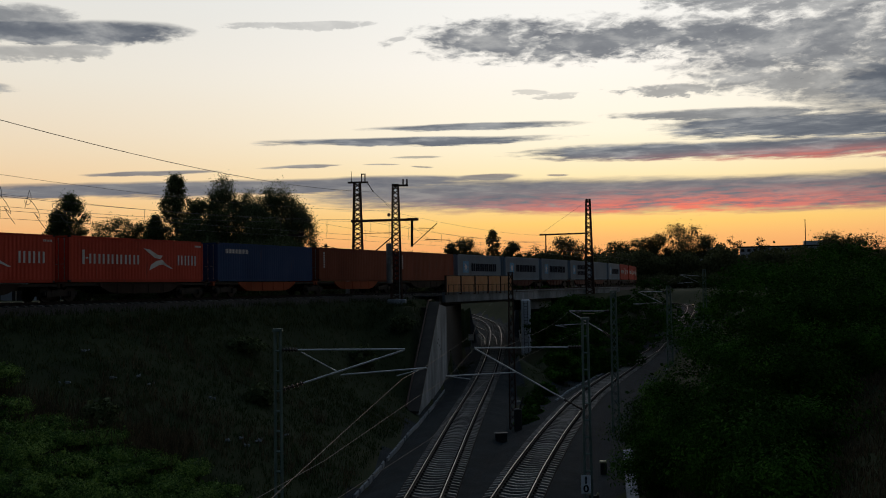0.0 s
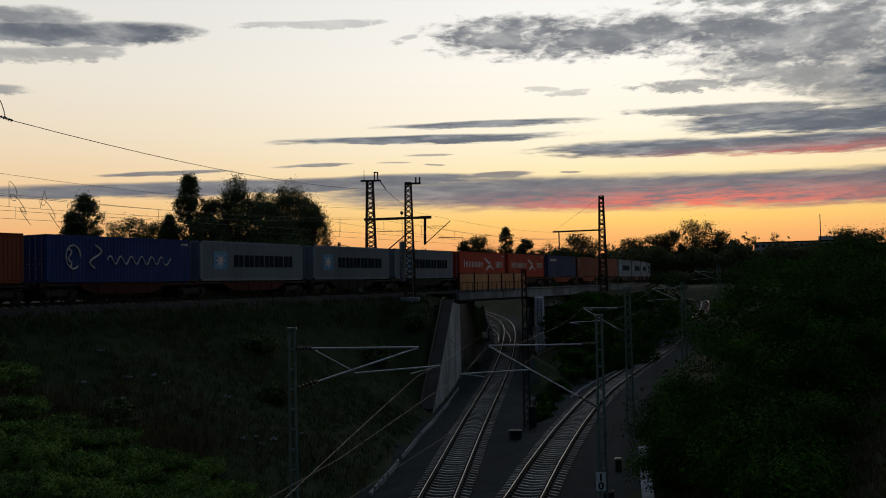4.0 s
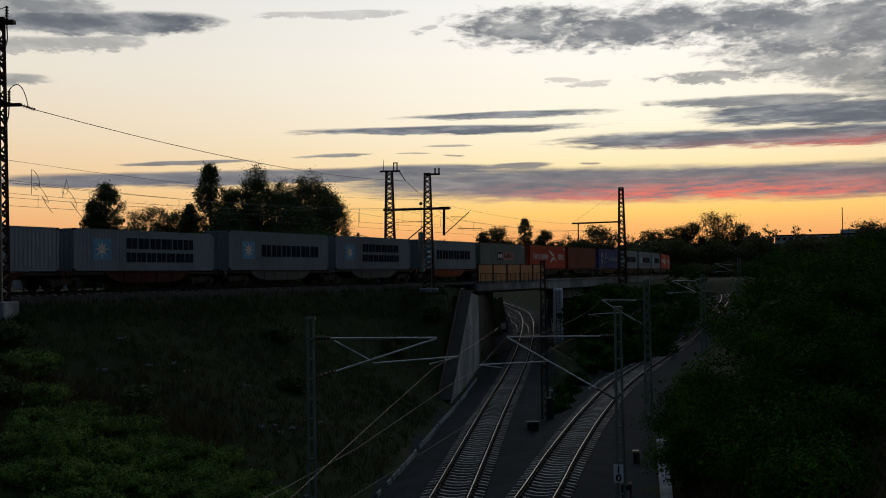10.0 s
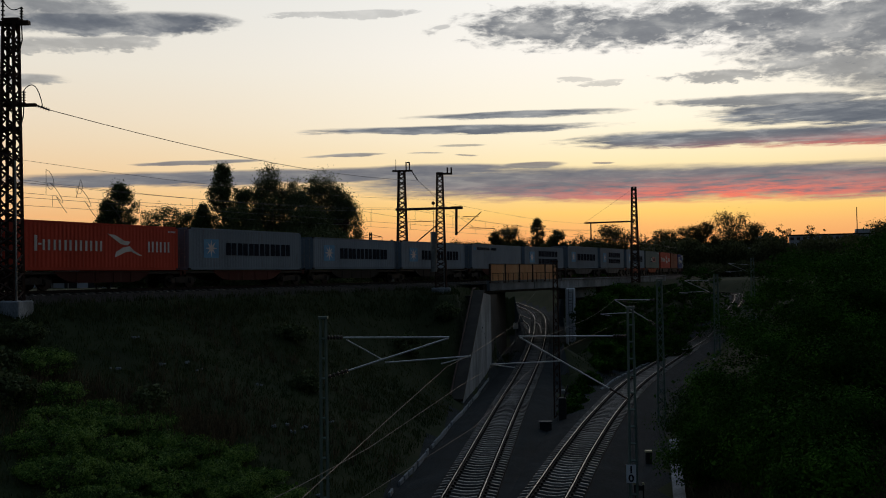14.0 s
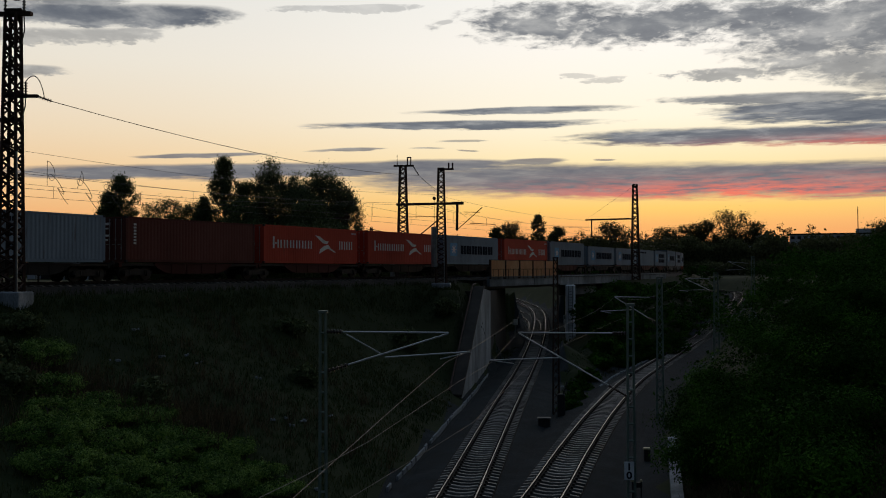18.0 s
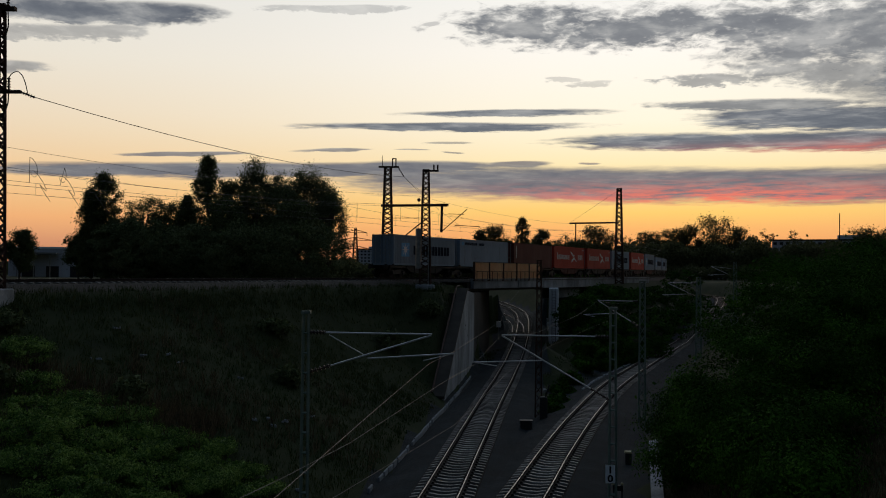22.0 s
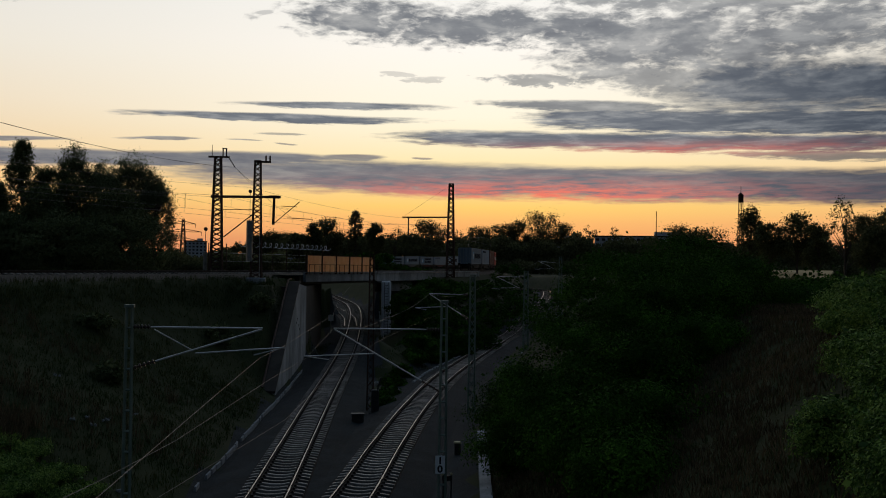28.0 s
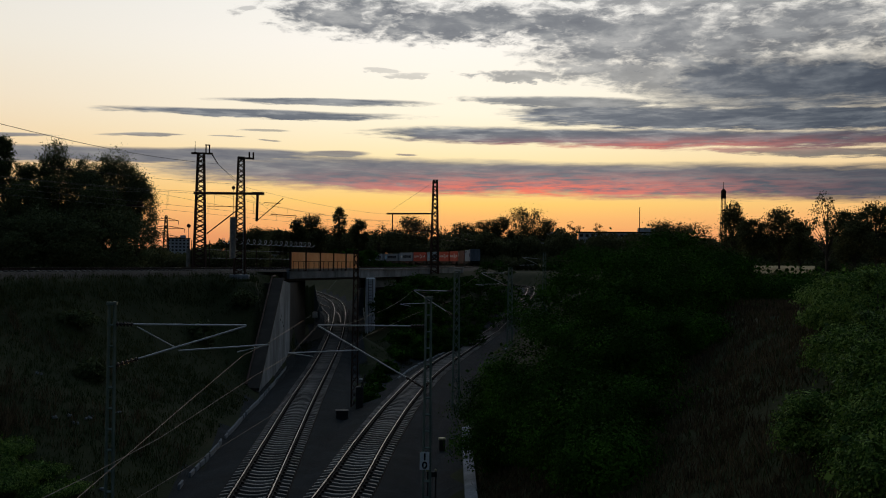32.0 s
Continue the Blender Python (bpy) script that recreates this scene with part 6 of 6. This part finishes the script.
RIGHT_TREES = ( (97.0,200,17.3,3.2,'d'), (96.4,190,12.7,3.0,'r'), (102.7,190,15.0,4.3,'r'), (101.9,180,12.4,2.4,'r'), (95.7,160,16.6,3.7,'s'), (94.6,150,12.1,3.5,'r'), (92.1,140,12.7,3.9,'r'), (99.8,230,13.3,5.9,'r'), (94.4,235,14.0,4.5,'r'), (-11.8,416,17.1,6.4,'r'), (-20.2,416,15.4,4.3,'r'), (-3.4,400,15.9,5.1,'r'), (-24.0,368,11.5,4.3,'b'), (-27.8,352,8.8,3.7,'b') )
for group, trees in (("trees beyond the embankment", LEFT_TREES), ("far trees behind the bridge", FAR_TREES), ("trees on the horizon", RIGHT_TREES)):
    for k, (x, y, h, r, kind) in enumerate(trees):
        near = y < 140
        name, label, cat = NAMES[kind]
        clumps = {"p": 380, "w": 300, "d": 300, "r": 230, "s": 90, "b": 300}[kind] if near else {"p": 200, "d": 240, "w": 240, "r": 260, "s": 80, "b": 160}[kind]
        per = (70 if near else 40) if kind != "s" else 22
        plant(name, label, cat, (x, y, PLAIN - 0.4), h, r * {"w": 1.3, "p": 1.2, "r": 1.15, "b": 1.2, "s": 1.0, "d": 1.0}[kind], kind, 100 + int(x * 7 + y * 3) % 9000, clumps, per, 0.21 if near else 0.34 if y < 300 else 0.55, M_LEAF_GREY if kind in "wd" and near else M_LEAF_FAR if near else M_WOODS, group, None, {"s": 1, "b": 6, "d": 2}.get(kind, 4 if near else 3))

# woods that close the view


def woods(name, label, az0, az1, y0, y1, top0, top1, n, leaf, seed):
    r = np.random.default_rng(seed)
    n //= 34
    az = r.uniform(az0, az1, n)
    d = r.uniform(y0, y1, n)
    x = np.tan(np.radians(az)) * d
    canopy = np.array([top0 + (top1 - top0) * (0.5 + 0.9 * noise.noise((a * 0.9, b * 0.03, seed)) + 0.35 * noise.noise((a * 3.1, b * 0.1, seed + 3.0))) for a, b in zip(az, d)])
    z = PLAIN + (canopy - PLAIN) * r.uniform(0.05, 1.0, n) ** 0.6
    c = np.repeat(np.c_[x, d, z], 34, 0) + in_ball(n * 34, r) * leaf * (2.3, 2.3, 1.8)
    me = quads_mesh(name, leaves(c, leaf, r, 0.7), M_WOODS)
    return tagged(new(name, me), label, "woods", kind="stuff")


woods("woods", "dark belt of woodland along the horizon", 9.0, 44.0, 400, 460, 16.5, 25.0, 170000, 1.2, 5)
woods("woods", "dark belt of woodland behind the bridge", -2.4, 12.0, 460, 520, 19.5, 25.5, 70000, 1.25, 6)
woods("woods", "far dark hedge beyond the embankment", -46.0, -7.0, 330, 380, 8.5, 13.5, 24000, 1.2, 7)
woods("thicket", "dark thicket closing the trees beyond the embankment", -21.3, -10.5, 119, 134, 10.5, 14.5, 70000, 0.4, 9)
woods("hedge", "dark hedge beyond the main line", -12.6, -1.2, 142, 165, 9.4, 11.3, 50000, 0.42, 11)
woods("hedge", "low dark undergrowth below the far woods", -4.0, 44.0, 385, 398, 9.0, 12.5, 60000, 1.1, 12)
woods("woods", "shrub belt beyond the cutting", 19.0, 46.0, 100, 148, 6.6, 8.3, 40000, 0.42, 8)

# thick shrubs beside the curving track: place, height, spread
for k, (x, y, h, r) in enumerate(((14.6, 45.0, 6.3, 3.3), (17.8, 47.5, 4.1, 3.3), (20.8, 52.5, 3.5, 3.6), (11.0, 38.5, 4.5, 2.6), (14.4, 39.8, 4.2, 2.5), (9.3, 33.0, 3.4, 1.9), (12.1, 33.8, 2.8, 1.9), (9.0, 28.6, 2.4, 1.5), (11.0, 29.6, 1.8, 1.4), (8.5, 37.6, 2.3, 1.2), (8.6, 25.4, 1.6, 1.1), (10.0, 43.0, 3.0, 1.6), (25.5, 63.0, 4.4, 4.0), (31.5, 74.0, 4.2, 4.6), (37.0, 86.0, 4.0, 5.0), (26.0, 55.0, 1.6, 2.6), (21.8, 46.5, 2.4, 2.2), (18.2, 42.0, 2.6, 2.1), (15.6, 36.5, 1.8, 1.6), (28.0, 50.0, 1.2, 2.3), (31.5, 56.0, 1.1, 2.5), (36.0, 63.0, 1.1, 2.6), (44.5, 70.0, 1.4, 2.6), (24.6, 46.5, 0.9, 1.7))):
    near = y < 54
    plant("shrub", "thick green elder shrub on the cutting slope", "shrub", on_ground(x, y), h, r, "b", 300 + k, int(min(76, 26 + 3.8 * r * r)) if near else 60, 640 if near else 240, 0.105 if near else 0.16, M_LEAF, "shrubs beside the curving track", 0.82, 8)
for k, (x, y, h, r) in enumerate(((12.1, 17.6, 2.3, 1.3), (13.6, 21.5, 1.3, 1.1), (10.9, 16.0, 2.3, 1.1), (9.8, 14.6, 2.1, 0.9), (9.0, 13.2, 1.9, 0.8), (16.4, 27.0, 0.7, 0.9), (17.6, 27.6, 1.9, 1.7), (15.3, 23.2, 1.9, 1.4), (20.6, 31.0, 1.9, 1.8), (10.9, 18.4, 1.3, 0.9))):
    plant("shrub", "leafy green shrub at the top of the dry slope", "shrub", on_ground(x, y), h, r, "b", 340 + k, 120, 150, 0.07, M_BRAMBLE, "shrubs on the dry slope", 0.26, 4)
for k, (x, y, h, r) in enumerate(((7.2, 146.0, 4.2, 2.2), (9.9, 148.0, 4.4, 2.4), (12.4, 150.0, 4.3, 2.2), (15.2, 151.0, 2.6, 2.2), (18.4, 153.0, 2.2, 2.2))):
    plant("shrub", "dark leafy bush beyond the railway bridge", "shrub", (x, y, PLAIN - 0.3), h, r, "b", 470 + k, 90, 80, 0.22, M_LEAF, "bushes beyond the bridge", 0.5)
# shrubs between bridge and curve
for k, (x, y, h, r) in enumerate(((11.2, 110.0, 4.0, 1.9), (12.9, 109.0, 4.5, 2.3), (11.6, 98.0, 2.0, 1.8), (13.4, 96.5, 1.8, 1.6), (11.9, 106.0, 4.0, 2.2), (14.6, 102.0, 3.2, 2.2), (10.6, 92.0, 1.2, 1.3), (13.2, 104.0, 4.0, 2.8), (16.0, 110.0, 4.9, 3.2), (19.0, 116.0, 5.2, 3.2), (22.5, 124.0, 5.4, 3.4), (26.0, 133.0, 5.2, 3.6), (31.5, 145.0, 5.0, 4.0), (16.6, 101.5, 2.4, 1.8), (20.2, 108.5, 2.6, 2.0), (37.5, 172.0, 5.0, 4.0), (45.0, 158.0, 4.4, 4.0), (52.0, 172.0, 5.0, 4.5), (36.5, 122.0, 4.5, 4.5), (44.0, 132.0, 5.0, 5.0), (16.4, 123.5, 2.3, 2.2), (19.3, 127.5, 2.6, 2.6), (22.5, 133.5, 2.6, 2.8), (25.5, 140.0, 2.6, 3.0), (29.8, 149.0, 3.0, 3.4), (34.5, 158.0, 4.0, 3.8), (38.5, 166.0, 4.5, 3.8), (7.3, 78.0, 0.5, 0.7), (6.3, 71.0, 0.4, 0.6), (5.6, 66.5, 0.4, 0.5), (8.6, 84.0, 0.5, 0.8))):
    plant("shrub", "dark shrub on the bank behind the curving track", "shrub", on_ground(x, y), h, r, "b", 370 + k, 90, 80, 0.19, M_LEAF, "shrubs behind the curving track", 0.4)
# nettles and brambles on the slope below the camera
for k, (x, y, h, r) in enumerate(((-14.6, 32.0, 0.9, 1.5), (-13.0, 33.0, 0.8, 1.4), (-11.5, 34.0, 0.7, 1.3), (-10.2, 35.2, 0.5, 1.1), (-15.8, 34.2, 1.0, 1.6), (-14.2, 35.6, 0.7, 1.4), (-12.6, 36.4, 0.6, 1.3), (-17.0, 36.8, 0.9, 1.5), (-11.0, 37.2, 0.5, 1.1), (-15.6, 38.0, 0.7, 1.3), (-8.9, 36.0, 0.4, 0.9), (-13.4, 38.6, 0.5, 1.2), (-20.4, 43.0, 1.3, 1.4), (-13.0, 30.6, 0.8, 1.4), (-11.0, 31.8, 0.7, 1.3), (-18.6, 40.0, 0.8, 1.3), (-12.2, 38.9, 0.6, 1.3), (-9.9, 36.4, 0.6, 1.2), (-9.4, 38.2, 0.5, 1.1), (-10.8, 39.8, 0.5, 1.2), (-14.4, 40.0, 0.6, 1.3), (-8.3, 37.2, 0.4, 1.0), (-16.4, 39.8, 0.7, 1.3))):
    plant("bramble", "low green bramble thicket on the slope", "shrub", on_ground(x, y), h, r, "b", 420 + k, 130, 100, 0.075, M_BRAMBLE, "brambles on the slope", 0.22, 3)
for k, (x, y, h, r) in enumerate(((-15.0, 42.0, 1.3, 0.9), (-19.5, 38.0, 1.4, 1.2), (-21.5, 41.0, 1.2, 1.0), (-10.5, 55.0, 1.1, 0.8), (-6.2, 74.0, 1.6, 1.2), (-3.6, 82.0, 1.5, 1.1), (-22.8, 46.0, 1.0, 1.2), (-13.0, 63.0, 0.9, 1.2))):
    plant("shrub", "small dark bush on the grass slope", "shrub", on_ground(x, y), h, r, "b", 450 + k, 90, 22, 0.14, M_LEAF_FAR, "bushes on the grass slope", 0.2)


def meadow(name, label, xs, ys, n, tall, mat, seed, keep, given=None):
    """Grass blades in tufts over a stretch of ground."""
    r = np.random.default_rng(seed)
    c = np.c_[r.uniform(*xs, n), r.uniform(*ys, n)]
    c = c[keep(c)] if given is None else given
    c = np.repeat(c, 7, 0) + r.normal(size=(len(c) * 7, 2)) * 0.13
    z = height_on(c)
    m = len(c)
    h = tall * r.uniform(0.4, 1.25, m)
    a = r.uniform(0, 2 * math.pi, m)
    w = np.c_[np.cos(a), np.sin(a), np.zeros(m)] * (0.009 + 0.010 * r.random(m))[:, None]
    foot = np.c_[c, z - 0.04]
    tip = foot + np.c_[r.normal(size=(m, 2)) * 0.28 * h[:, None], h]
    mid = (foot + tip) / 2 + np.c_[np.zeros((m, 2)), h * 0.12]
    q = np.stack([foot - w, foot + w, mid + w * 0.7, mid - w * 0.7], 1)
    q2 = np.stack([mid - w * 0.7, mid + w * 0.7, tip + w * 0.12, tip - w * 0.12], 1)
    return tagged(new(name, quads_mesh(name, np.concatenate([q, q2]), mat)), label, "grass", kind="stuff")


def on_slope(c):
    dm, sm, side = dist_to(c, MAIN)
    d1, s1, side1 = dist_to(c, LOW_1)
    return (side > 4.4) & (side1 < -3.8)


def on_right(c):
    d2, s2, side2 = dist_to(c, LOW_2)
    return side2 > 5.5


def in_middle(c):
    d1, s1, side1 = dist_to(c, LOW_1)
    d2, s2, side2 = dist_to(c, LOW_2)
    return (side1 > 3.6) & (side2 < -3.3)


meadow("grass", "rough dark green grass on the embankment slope", (-34, 0), (18, 66), 13000, 0.27, M_BLADE, 21, on_slope)
meadow("grass", "rough dark grass on the upper embankment slope", (-30, 0), (60, 96), 5000, 0.27, M_BLADE, 22, on_slope)
meadow("dry_grass", "brown dry grass stems on the embankment slope", (-32, -2), (18, 60), 3600, 0.55, M_DRY, 23, lambda c: on_slope(c) & np.array([noise.noise((x * 0.16, y * 0.16, 5.0)) > 0.05 for x, y in c]))
meadow("dry_grass", "pale brown dry grass on the sunny slope", (7, 34), (12, 60), 26000, 0.28, M_DRY, 24, lambda c: on_right(c) & np.array([noise.noise((x * 0.22, y * 0.16, 8.0)) > -0.5 for x, y in c]))
meadow("grass", "sparse green grass among the dry stems", (7, 34), (12, 60), 4000, 0.26, M_BLADE, 27, on_right)
meadow("dry_grass", "tall pale grass stems above the brambles", (-20.5, -11), (38.5, 43.5), 420, 0.95, M_DRY, 28, on_slope)
edge = np.random.default_rng(31)
spots = np.array([MAIN.at(s, o)[:2] for s, o in zip(edge.uniform(-6, 98, 2600), edge.uniform(3.0, 6.2, 2600))])
meadow("grass", "weeds along the shoulder of the main line", (0, 1), (0, 1), 1, 0.42, M_BLADE, 26, lambda c: np.ones(len(c), bool), spots)
meadow("grass", "green grass between the lower tracks", (2, 16), (60, 100), 1500, 0.30, M_BLADE, 25, in_middle)

motions()
